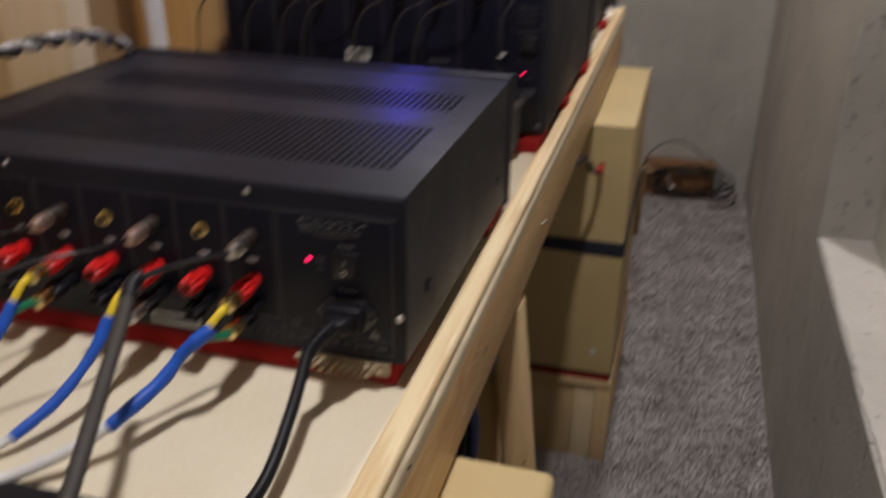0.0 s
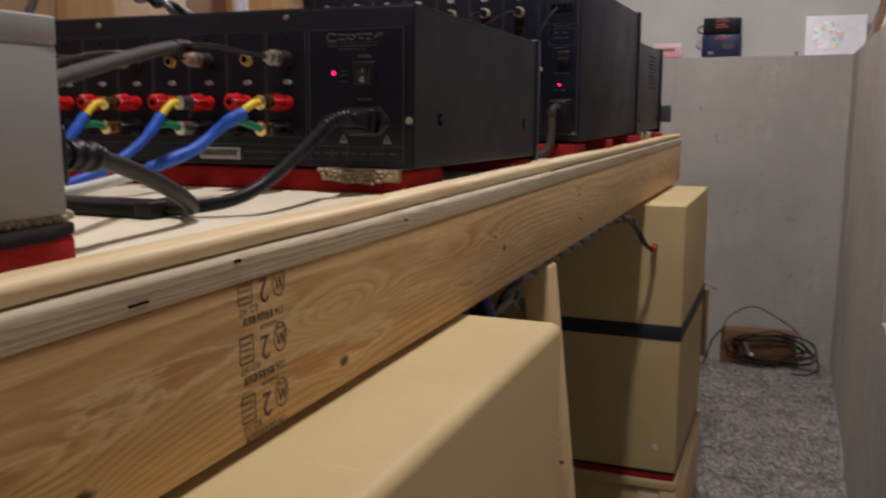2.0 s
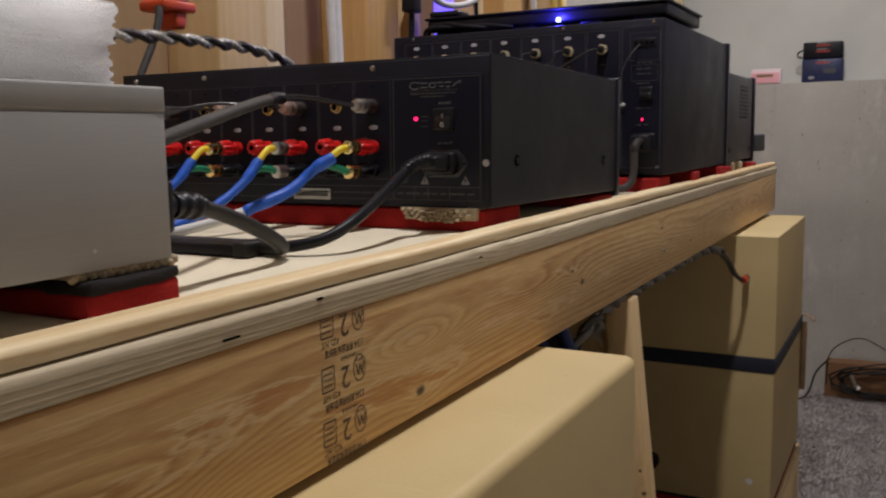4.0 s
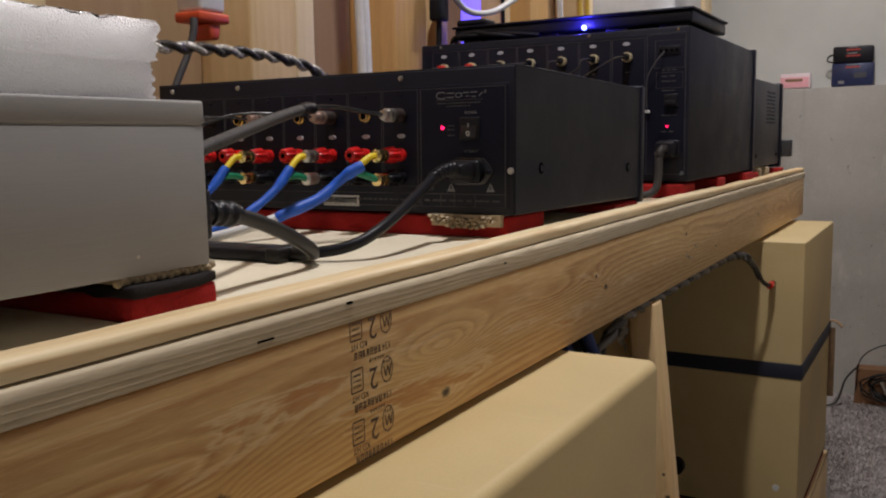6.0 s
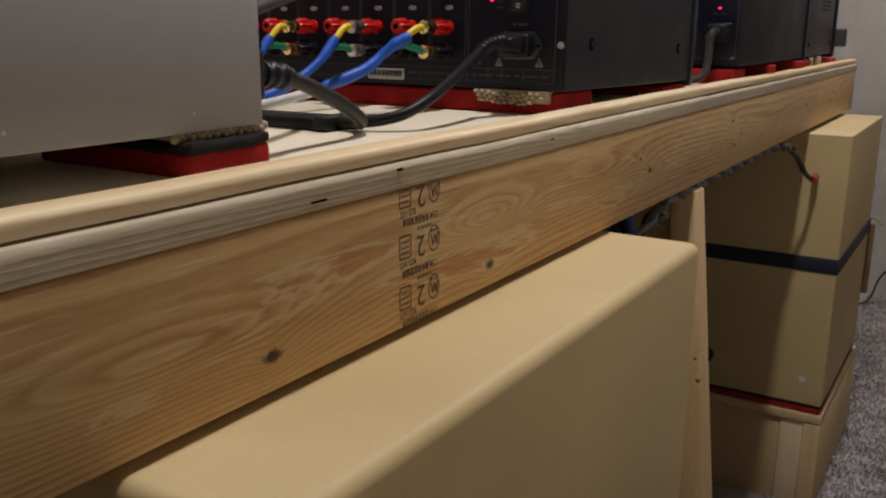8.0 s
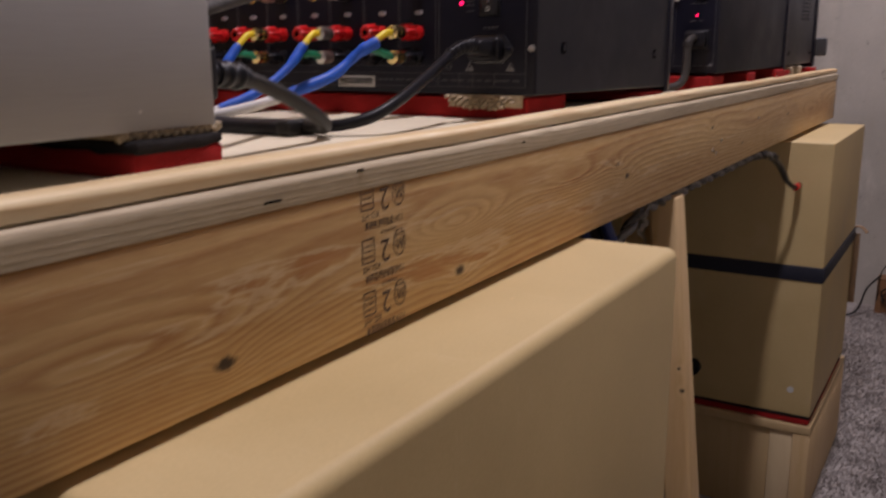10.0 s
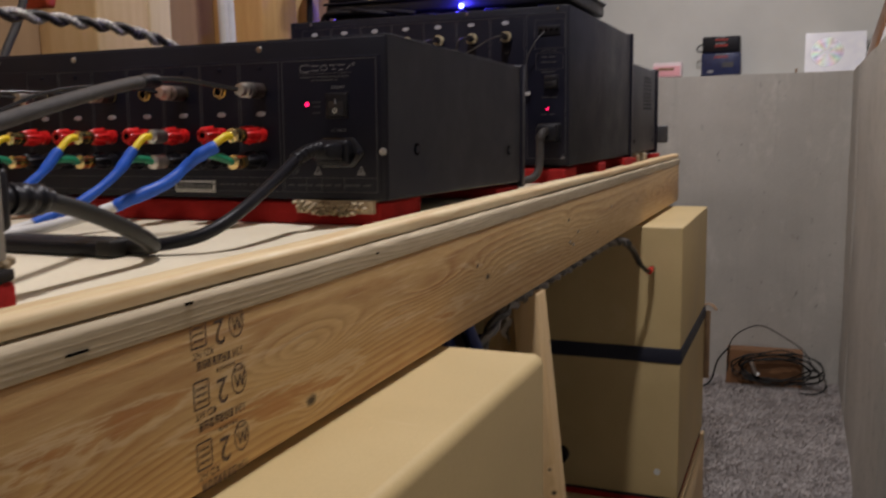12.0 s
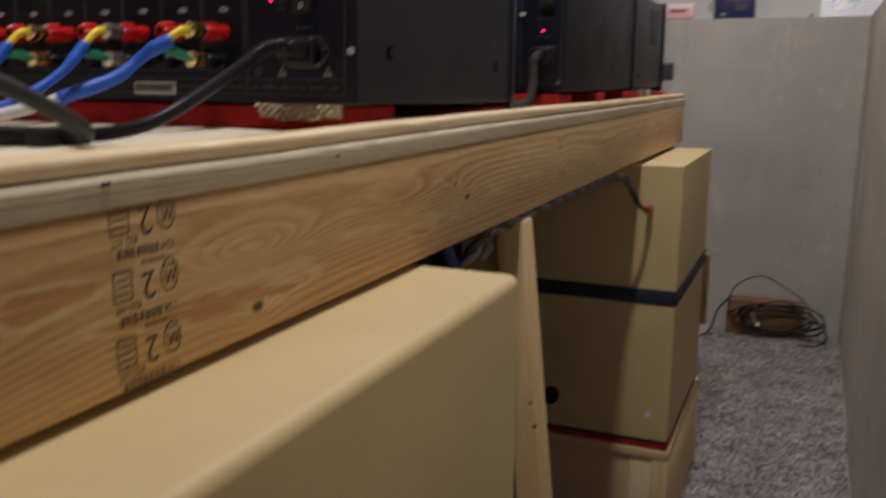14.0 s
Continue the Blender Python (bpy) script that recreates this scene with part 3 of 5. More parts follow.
board = part("front_board", slab(-0.038, 0.0, Y0, YE, 0.772, 0.861, 0.0035, 3), PINE_FACE, bench, "knotty pine two-by-four with a mill stamp")
part("back_rail", slab(-0.50, -0.462, Y0, YE, 0.772, 0.861, 0.003), PINE_STUD, bench)
for y in (Y0 + 0.02, YE - 0.06):
    part("end_rail", slab(-0.461, -0.039, y, y + 0.038, 0.772, 0.861, 0.003), PINE_STUD, bench)
for x, y in ((-0.498, -0.10), (-0.498, 2.20), (-0.076, 2.24), (-0.076, -0.128)):
    part("leg", slab(x, x + 0.036, y, y + 0.038, 0.0, 0.771, 0.003), PINE_STUD, bench)
lean = slab(-0.034, 0.001, 1.030, 1.068, -0.002, 0.766, 0.004, 3)
for v in lean.verts:
    v.co.x += (0.770 - v.co.z) * 0.105
    v.co.z = max(v.co.z, 0.0)
part("brace_leg", lean, PINE_BRACE, bench, "leaning pine brace with small knots")
part("leg", slab(-0.075, -0.024, 1.06, 1.10, 0.0, 0.771, 0.004, 3), PINE_STUD, bench)

# staples and nail holes in the lath and the board
for y, z, w, h in ((0.339, 0.8665, 0.012, 0.0011), (0.412, 0.8735, 0.005, 0.0014), (0.62, 0.870, 0.003, 0.001)):
    part("staple", slab(0.0, 0.0036, y - w / 2, y + w / 2, z - h / 2, z + h / 2), HOLE, bench)
for y, z in ((1.19, 0.806), (1.21, 0.800), (1.46, 0.83), (1.235, 0.815)):
    part("screw_head", rod((-0.001, y, z), (0.0008, y, z), 0.0022, sides=12), CHROME, bench)

# the mill stamp: three prints, upside down; readable marks lettered, the rest as plain strokes
UPSIDE = Matrix(((0, 0, 1, 0), (1, 0, 0, 0), (0, 1, 0, 0), (0, 0, 0, 1))) @ Matrix.Rotation(math.pi, 4, "Z")


def stroke(bm, a, b, w, x=0.0003):
    """A flat inked stroke on the board's face, from a to b in y and z."""
    (ya, za), (yb, zb) = a, b
    d = math.hypot(yb - ya, zb - za) or 1.0
    oy, oz = -(zb - za) / d * w / 2, (yb - ya) / d * w / 2
    bm.faces.new([bm.verts.new((x, p + k * oy, q + k * oz)) for p, q, k in ((ya, za, 1), (yb, zb, 1), (yb, zb, -1), (ya, za, -1))])


def stamp(y, z, turn):
    p = lambda dy, dz: Matrix.Translation((0.0003, y + dy, z + dz)) @ UPSIDE @ Matrix.Rotation(radians(turn), 4, "Z")
    lettering("2", 0.0200, p(0.0041, 0.0014), INK_DARK, board)
    lettering("KD HT", 0.0058, p(-0.0105, -0.0072), INK_DARK, board)
    lettering("134", 0.0066, p(0.0190, -0.0132), INK_DARK, board)
    rnd = random.Random(int(z * 1e4))
    words = bmesh.new()
    c = y + 0.0118
    for k in range(7):
        w = rnd.uniform(0.0026, 0.0036)
        for e in (c, c - w * 0.62):
            stroke(words, (e, z - 0.0158), (e + rnd.uniform(-0.0004, 0.0004), z - 0.0112), 0.0010)
        for q in rnd.sample((-0.0155, -0.0135, -0.0115), 2):
            stroke(words, (c, z + q), (c - w * 0.62, z + q), 0.0009)
        c -= w + 0.0010
    for k in range(6):
        c = y + 0.0150 - k * 0.0028
        stroke(words, (c, z + 0.0112), (c, z + 0.0140), 0.0008)
        stroke(words, (c, z + 0.0126 + rnd.uniform(-0.001, 0.001)), (c - 0.0014, z + 0.0126), 0.0007)
    tagged(part("stamp_print", words, INK_DARK, board), kind="stuff")
    seal = bmesh.new()
    oy, oz = y + 0.0190, z + 0.0030
    rim = [(oy + 0.0062 * math.cos(t), oz + 0.0082 * math.sin(t)) for t in (2 * math.pi * k / 24 for k in range(25))]
    for a, b in zip(rim, rim[1:]):
        stroke(seal, a, b, 0.0009)
    zig = [(oy + 0.0046, oz + 0.0030), (oy + 0.0028, oz - 0.0044), (oy + 0.0008, oz + 0.0022), (oy - 0.0014, oz - 0.0044), (oy - 0.0036, oz + 0.0030)]
    for a, b in zip(zig, zig[1:]):
        stroke(seal, a, b, 0.0012)
    for k in range(3):
        stroke(seal, (oy - 0.0030 + k * 0.0026, oz + 0.0042), (oy - 0.0026 + k * 0.0026, oz + 0.0062), 0.0013)
    tagged(part("stamp_seal", seal, INK_DARK, board), kind="stuff")
    sq = bmesh.new()
    y0, y1, z0, z1 = y - 0.0192, y - 0.0074, z - 0.0036, z + 0.0104
    for a, b in (((y0, z0), (y1, z0)), ((y1, z0), (y1, z1)), ((y1, z1), (y0, z1)), ((y0, z1), (y0, z0))):
        stroke(sq, a, b, 0.0010)
    for zz in (z0 + 0.0034, z0 + 0.0068, z0 + 0.0102):
        for k in range(4):
            a = y0 + 0.0020 + k * 0.0021
            stroke(sq, (a, zz - 0.0008), (a + 0.0013, zz + 0.0008), 0.0010)
    tagged(part("stamp_box", sq, INK_DARK, board), kind="stuff")


for z, turn in ((0.8525, 1.5), (0.8208, 0.0), (0.7886, -1.5)):
    stamp(0.4345, z, turn)


# ---- cables and connectors shared by the amplifiers ----
def ribbed(points, r, parent, material, name="strain_relief", rings=6):
    swell = lambda u: 0.80 + 0.20 * (1 if math.sin(u * rings * 2 * math.pi) > 0.2 else 0)
    return part(name, tube(points, r, 14, 20, swell=swell), material, parent)


def mesh_pad(x0, x1, y, z, parent, rows=3, pitch=0.0060):
    """The beaded edge of a rubber mat, sagging a little in the middle."""
    bm = bmesh.new()
    nx = int((x1 - x0) / pitch)
    for r in range(rows):
        for k in range(nx - (r == 0) * 2):
            u = k / nx
            sag = -0.0022 * math.sin(math.pi * u) + 0.0006 * math.sin(k * 1.7)
            c = (x0 + pitch * (k + 0.5 * (r % 2) + (r == 0)), y - 0.001 + random.uniform(-0.001, 0.001), z + r * 0.0036 + sag)
            bmesh.ops.create_icosphere(bm, subdivisions=2, radius=0.0027, matrix=Matrix.Translation(c) @ Matrix.Diagonal((1.05, 1, 0.66, 1)))
    slab(x0, x1, y + 0.0015, y + 0.05, z - 0.0018, z + rows * 0.0032 - 0.001, bm=bm)
    smooth(bm, 70)
    return tagged(part("rubber_mesh", bm, BEAD, parent), kind="stuff")


def felt_pad(name_label, x0, x1, y0, y1, z0, z1, top=None, group="pads under the amplifiers"):
    pad = thing("felt_pad", ((x0 + x1) / 2, (y0 + y1) / 2, z0), name_label, "felt pad", group)
    bm = slab(x0, x1, y0, y1, z0, z1, 0.003, 3)
    bmesh.ops.subdivide_edges(bm, edges=[e for e in bm.edges if e.calc_length() > 0.02], cuts=5, use_grid_fill=True)
    for v in bm.verts:
        v.co += 0.0011 * noise.noise_vector(v.co * 60) * (0 if v.co.z < z0 + 0.0005 else 1)
    part("pad", bm, FELT_RED, pad)
    if top:
        cover = slab(x0 - 0.001, x1 + 0.001, y0 - 0.001, y1 + 0.001, z1 - 0.001, z1 + top, 0.002)
        bmesh.ops.subdivide_edges(cover, edges=[e for e in cover.edges if e.calc_length() > 0.02], cuts=9, use_grid_fill=True)
        for v in cover.verts:
            v.co += 0.0022 * noise.noise_vector(v.co * 70) * (1 if v.co.z < z1 + top - 0.0005 else 0.4)
        part("cover", cover, FELT_DARK, pad, "black felt layer")
    return pad


# ---- first amplifier ----
def screw(parent, at, r=0.0028, way=(0, -1, 0), material=None):
    a = Vector(at)
    bm = rod(a, a + Vector(way) * 0.0016, r, r * 0.8, sides=14)
    b = a + Vector(way) * 0.0017
    for ang in (0.4, 0.4 + math.pi / 2):
        u = Vector((math.cos(ang), 0, math.sin(ang))) if abs(way[1]) > 0.5 else Vector((0, math.cos(ang), math.sin(ang)))
        rod(b - u * r * 0.6, b + u * r * 0.6, r * 0.14, sides=6, bm=bm)
    return part("screw", bm, material or CHROME, parent)


def binding_post(parent, x, y, z, material, label):
    bm = turned((x, y, z), (0, -1, 0), [(0, 0.0064), (0.0055, 0.0064), (0.006, 0.005), (0.0115, 0.005), (0.012, 0.0076, True), (0.0135, 0.0080, True), (0.024, 0.0072, True), (0.0258, 0.0058, True)], 40, 10, 0.0013)
    post = part("binding_post", bm, material, parent, label)
    part("bore", rod((x, y - 0.0255, z), (x, y - 0.0266, z), 0.0024, sides=12), HOLE, post)
    return post


def rca_jack(parent, x, y, z):
    bm = turned((x, y, z), (0, -1, 0), [(0, 0.0056), (0.0015, 0.0056), (0.0016, 0.0043), (0.0055, 0.0043)])
    jack = part("phono_jack", bm, GOLD, parent, "gold phono socket")
    part("bore", rod((x, y - 0.0053, z), (x, y - 0.0059, z), 0.0030, sides=14), HOLE, jack)


def rca_plug(parent, x, y, z, material):
    """A metal phono plug: a dark shell at the socket, then banded metal down to the cable."""
    shell = turned((x, y, z), (0, -1, 0), [(0, 0.0064), (0.0105, 0.0064), (0.0115, 0.0058), (0.0128, 0.0058)])
    plug = part("phono_plug", shell, DARK_SHELL, parent, "dark plug shell")
    metal = turned((x, y - 0.0130, z), (0, -1, 0), [(0, 0.0060), (0.0005, 0.0062), (0.0042, 0.0062), (0.0045, 0.0052), (0.0062, 0.0052), (0.0065, 0.0062), (0.0100, 0.0062), (0.0105, 0.0054), (0.0155, 0.0044), (0.0160, 0.0030)])
    part("barrel", metal, material, plug, "banded metal barrel")
    part("band", rod((x, y - 0.0190, z), (x, y - 0.0177, z), 0.0055, sides=18), PLASTIC, plug)
    return plug


def badge(parent, x, y, z, w=0.0085, h=0.0042, material=None):
    bm = bmesh.new()
    rings = [[bm.verts.new((x + g * w / 2 * math.cos(2 * math.pi * k / 20), y - d, z + g * h / 2 * math.sin(2 * math.pi * k / 20))) for k in range(20)] for d, g in ((0.0, 1.0), (0.0006, 1.0), (0.0009, 0.9))]
    for one, two in zip(rings, rings[1:]):
        for k in range(20):
            bm.faces.new((one[k], one[(k + 1) % 20], two[(k + 1) % 20], two[k]))
    bm.faces.new(rings[-1])
    bmesh.ops.recalc_face_normals(bm, faces=bm.faces[:])
    return part("badge", bm, material or BADGE, parent)


def warning_mark(parent, x, y, z, size=0.0075):
    bm = bmesh.new()
    bm.faces.new([bm.verts.new((x + dx * size, y - 0.0006, z + dz * size)) for dx, dz in ((-0.5, -0.42), (0.5, -0.42), (0, 0.5))])
    mark = part("warning_mark", bm, INK_WHITE, parent, "white warning triangle")
    part("bar", slab(x - 0.0005, x + 0.0005, y - 0.0011, y - 0.0008, z - 0.0016, z + 0.0016), HOLE, mark)


def print_bars(parent, x0, x1, y, z, h, count, material=None, seed=1):
    rnd = random.Random(seed)
    bm = bmesh.new()
    x = x0
    step = (x1 - x0) / count
    for k in range(count):
        slab(x, x + step * rnd.uniform(0.55, 0.9), y - 0.0006, y, z, z + h, bm=bm)
        x += step
    return tagged(part("print", bm, material or INK_GREY, parent), kind="stuff")


AX0, AX1, AY0, AY1, AZ0, AZ1 = -0.452, -0.021, 0.690, 1.038, 0.901, 1.031
amp = thing("power_amplifier", (-0.236, AY0, AZ0), "black steel seven-channel power amplifier on red felt pads", "amplifier", "amplifiers on the bench")
part("chassis", slab(AX0 + 0.001, AX1 - 0.001, AY0, AY1, AZ0, AZ1 - 0.0015, 0.0012), BLACK, amp)
cover = bmesh.new()
slab(AX0, AX1, AY0 + 0.001, AY1, AZ1 - 0.0014, AZ1, 0.0006, bm=cover)
slab(AX1 - 0.0009, AX1, AY0 + 0.001, AY1, AZ0 + 0.002, AZ1 - 0.0016, bm=cover)
lid = part("cover", cover, BLACK, amp, "satin black folded steel cover with vent slots")
part("fascia", slab(AX0 - 0.002, AX1 + 0.002, AY1 + 0.0005, AY1 + 0.014, AZ0 - 0.006, AZ1 + 0.003, 0.002), PANEL, amp, "thick black front plate")
vents = bmesh.new()
for group_y, rows in ((0.742, 15), (0.905, 8)):
    for r in range(rows):
        for k in range(54):
            x, y = AX0 + 0.050 + k * 0.0066, group_y + r * 0.0074
            vents.faces.new([vents.verts.new((a, b, AZ1 + 0.00025)) for a, b in ((x, y), (x + 0.0046, y), (x + 0.0046, y + 0.0034), (x, y + 0.0034))])
tagged(part("vent_slot", vents, HOLE, lid), kind="stuff")
for y, z in ((0.745, 0.941), (0.995, 0.938)):
    hole = part("side_recess", rod((AX1 - 0.001, y, z), (AX1 + 0.0006, y, z), 0.0052, sides=20), HOLE, amp)
    part("screw", rod((AX1 - 0.001, y, z), (AX1 + 0.0012, y, z), 0.003, sides=12), PANEL, hole)
py = AY0 - 0.0006
part("rear_panel", slab(AX0 + 0.012, AX1 - 0.006, AY0 - 0.0006, AY0 + 0.001, AZ0 + 0.006, AZ1 - 0.016, 0.0004), PANEL, amp, "black printed rear panel")
part("frame_line", frame_lines(-0.116, -0.030, py, AZ0 + 0.006, AZ0 + 0.112, 0.0007), INK_GREY, amp)
part("frame_line", frame_lines(-0.116, -0.030, py, AZ0 + 0.006, AZ0 + 0.0180, 0.0006), INK_GREY, amp)
for x in (-0.095, -0.081, -0.060):
    part("rule", slab(x - 0.0003, x + 0.0003, py - 0.0004, py + 0.0004, AZ0 + 0.0066, AZ0 + 0.0174), INK_GREY, amp)
part("frame_line", frame_lines(-0.395, -0.1175, py, AZ0 + 0.006, AZ0 + 0.0180, 0.0005), INK_GREY, amp)
PITCH = 0.0395
for k in range(7):
    xr = -0.1180 - k * PITCH
    xm = xr - PITCH / 2
    part("frame_line", frame_lines(xr - PITCH + 0.0008, xr - 0.0008, py, AZ0 + 0.024, AZ0 + 0.112, 0.0005), INK_GREY, amp)
    badge(amp, xm + 0.001, py, AZ0 + 0.0702)
    screw(amp, (xm, py, AZ0 + 0.107), 0.0016, material=PANEL)
    rca_jack(amp, xm + 0.0015, py, AZ0 + 0.0890)
    binding_post(amp, xm, py, AZ0 + 0.0530, RED_PLASTIC, "red plastic binding post")
    binding_post(amp, xm, py, AZ0 + 0.032, PLASTIC, "black plastic binding post")
for x in (-0.137, -0.336, -0.43):
    screw(amp, (x, AY0 - 0.0002, AZ1 - 0.0075), 0.0026)
screw(amp, (-0.0255, AY0 - 0.0002, AZ0 + 0.0385), 0.0031)
part("led", rod((-0.0925, py, 0.9778), (-0.0925, py - 0.0015, 0.9778), 0.0016, sides=14), RED_LED, amp, "glowing red power light")
switch = part("power_switch", slab(-0.0745, -0.0545, py - 0.003, py, 0.966, 0.9865, 0.001), PLASTIC, amp, "black rocker switch")
rocker = slab(-0.0725, -0.0565, py - 0.005, py - 0.002, 0.968, 0.9845, 0.0008)
for v in rocker.verts:
    if v.co.y < py - 0.0035:
        v.co.y += 0.0030 * max(0.0, (v.co.z - 0.974) / 0.0105)
part("rocker", rocker, GLOSS, switch, "glossy black rocker")
part("mark", slab(-0.0649, -0.0641, py - 0.0050, py - 0.0036, 0.9775, 0.9812), INK_WHITE, switch)
ring = bmesh.new()
for k in range(16):
    a, b = 2 * math.pi * k / 16, 2 * math.pi * (k + 1) / 16
    ring.faces.new([ring.verts.new((-0.0645 + r * math.cos(t), py - 0.0054, 0.9722 + r * 1.15 * math.sin(t))) for r, t in ((0.0019, a), (0.0019, b), (0.0011, b), (0.0011, a))])
part("mark", ring, LABEL, switch)
# maker's mark as plain strokes, then small print as bars
bm = bmesh.new()


def face_stroke(bm, a, b, w, y):
    """A flat printed stroke on a face that looks along -y, from a to b in x and z."""
    (xa, za), (xb, zb) = a, b
    d = math.hypot(xb - xa, zb - za) or 1.0
    ox, oz = -(zb - za) / d * w / 2, (xb - xa) / d * w / 2
    bm.faces.new([bm.verts.new((p + k * ox, y, q + k * oz)) for p, q, k in ((xa, za, 1), (xb, zb, 1), (xb, zb, -1), (xa, za, -1))])


def arc_strokes(bm, x, z, rx, rz, a0, a1, w, y, n=12):
    pts = [(x + rx * math.cos(a0 + (a1 - a0) * k / n), z + rz * math.sin(a0 + (a1 - a0) * k / n)) for k in range(n + 1)]
    for a, b in zip(pts, pts[1:]):
        face_stroke(bm, a, b, w, y)


my = py - 0.0006
arc_strokes(bm, -0.0935, 1.0062, 0.0050, 0.0030, 0.7, 5.6, 0.0008, my)
arc_strokes(bm, -0.0760, 1.0062, 0.0034, 0.0021, 0, 6.283, 0.0007, my)
for a, b in (((-0.0880, 1.0082), (-0.0810, 1.0082)), ((-0.0880, 1.0044), (-0.0810, 1.0044)), ((-0.0716, 1.0082), (-0.0655, 1.0082)), ((-0.0688, 1.0050), (-0.0655, 1.0050)),
             ((-0.0640, 1.0082), (-0.0575, 1.0082)), ((-0.0630, 1.0044), (-0.0588, 1.0044)), ((-0.0560, 1.0046), (-0.0520, 1.0080))):
    face_stroke(bm, a, b, 0.0008, my)
arc_strokes(bm, -0.0497, 1.0082, 0.0011, 0.0011, 0, 6.283, 0.0005, my, 8)
tagged(part("maker_mark", bm, INK_WHITE, amp), kind="stuff")
SIGN = Matrix(((1, 0, 0, 0), (0, 0, -1, 0), (0, 1, 0, 0), (0, 0, 0, 1)))
lettering("POWER", 0.0034, Matrix.Translation((-0.0640, py - 0.0006, 0.9905)) @ SIGN, INK_WHITE, amp)
lettering("AC INPUT", 0.0032, Matrix.Translation((-0.0640, py - 0.0006, 0.9565)) @ SIGN, INK_WHITE, amp)
part("rule", slab(-0.099, -0.052, py - 0.0006, py, 1.0018, 1.0022), INK_GREY, amp)
print_bars(amp, -0.098, -0.053, py, 0.9988, 0.0012, 12, seed=2)
print_bars(amp, -0.088, -0.063, py, 0.9962, 0.0011, 7, seed=3)
for z in (0.979, 0.9755, 0.9705):
    print_bars(amp, -0.0875, -0.080, py, z, 0.0010, 2, seed=6)
print_bars(amp, -0.205, -0.120, py, AZ0 + 0.0110, 0.0015, 14, seed=7)
print_bars(amp, -0.112, -0.034, py, AZ0 + 0.0110, 0.0015, 9, seed=8)
for x in (-0.084, -0.0445):
    warning_mark(amp, x, py, AZ0 + 0.0235, 0.0084)
glyph = frame_lines(-0.1085, -0.1035, py - 0.0002, AZ0 + 0.0205, AZ0 + 0.0255, 0.0007)
frame_lines(-0.1068, -0.1020, py - 0.0002, AZ0 + 0.0222, AZ0 + 0.0272, 0.0006, bm=glyph)
part("symbol", glyph, INK_GREY, amp, "grey printed double square")
part("barcode_label", slab(-0.2275, -0.1855, py - 0.0004, py + 0.0002, AZ0 + 0.0046, AZ0 + 0.0146), LABEL, amp, "white paper barcode label")
bm = bmesh.new()
rnd = random.Random(4)
x = -0.2255
while x < -0.189:
    w = rnd.uniform(0.0003, 0.0010)
    slab(x, x + w, py - 0.0007, py - 0.0003, AZ0 + 0.0074, AZ0 + 0.0132, bm=bm)
    x += w + rnd.uniform(0.0004, 0.0010)
tagged(part("barcode", bm, HOLE, amp), kind="stuff")
inlet = bmesh.new()
lozenge = [inlet.verts.new((x, py - 0.0002, z)) for x, z in ((-0.0405, 0.9390), (-0.0425, 0.9425), (-0.0500, 0.9510), (-0.0780, 0.9510), (-0.0855, 0.9425), (-0.0875, 0.9390), (-0.0855, 0.9355), (-0.0780, 0.9270), (-0.0500, 0.9270), (-0.0425, 0.9355))]
push = bmesh.ops.extrude_face_region(inlet, geom=[inlet.faces.new(lozenge)])
bmesh.ops.translate(inlet, vec=(0, -0.0030, 0), verts=[v for v in push["geom"] if isinstance(v, bmesh.types.BMVert)])
bmesh.ops.recalc_face_normals(inlet, faces=inlet.faces[:])
bmesh.ops.bevel(inlet, geom=inlet.edges[:], offset=0.0006, segments=2, affect="EDGES", profile=0.5)
socket = part("mains_inlet", smooth(inlet, 50), GLOSS, amp, "black lozenge-shaped mains inlet")
screw(socket, (-0.0450, py - 0.0032, 0.9390), 0.0018, material=PANEL)
for x in (-0.42, -0.05):
    for y in (0.735, 1.0):
        part("foot", rod((x, y, AZ0 - 0.002), (x, y, AZ0 + 0.001), 0.012, sides=20), RUBBER, amp)
amp.matrix_basis = pose(-0.236, AY0, AZ0, -1.1, 0, 0)

felt_pad("long red felt pad under the black amplifier", -0.44, -0.030, 0.6925, 0.775, TOP, TOP + 0.019)
felt_pad("red felt pad under the black amplifier", -0.44, -0.024, 0.965, 1.046, TOP, TOP + 0.011)
grip = thing("rubber_mat", (-0.08, 0.69, TOP + 0.016), "beige beaded rubber mat between amplifier and felt", "rubber mat", "rubber mats")
mesh_pad(-0.104, -0.034, 0.686, 0.8920, grip)

# phono leads and loudspeaker cables of the first amplifier
for k, material in ((0, CHROME), (2, PINK_METAL), (4, PINK_METAL), (6, CHROME)):
    x = -0.1180 - (k + 0.5) * PITCH
    lead = thing("phono_lead", (x, 0.66, AZ0 + 0.0895), "thin black phono lead with a metal plug", "cable", "phono leads")
    rca_plug(lead, x + 0.0015, AY0 - 0.0016, AZ0 + 0.0890, material)
    if k == 0:
        pts = [(x, 0.660, 0.9905), (x - 0.008, 0.645, 0.9925), (x - 0.020, 0.618, 0.9965), (-0.172, 0.592, 0.996)]
    elif k == 2:
        pts = [(x, 0.660, 0.9905), (x - 0.012, 0.630, 0.993), (x - 0.045, 0.59, 0.990), (-0.30, 0.50, 0.955), (-0.34, 0.36, 0.945)]
    else:
        pts = [(x, 0.660, 0.9905), (x - 0.014, 0.630, 0.992), (x - 0.05, 0.56, 0.99), (x - 0.06, 0.46, 0.97), (x, 0.36, 0.96)]
    part("wire", tube(pts, 0.0021 if k == 0 else 0.0014, 8), GLOSS, lead)

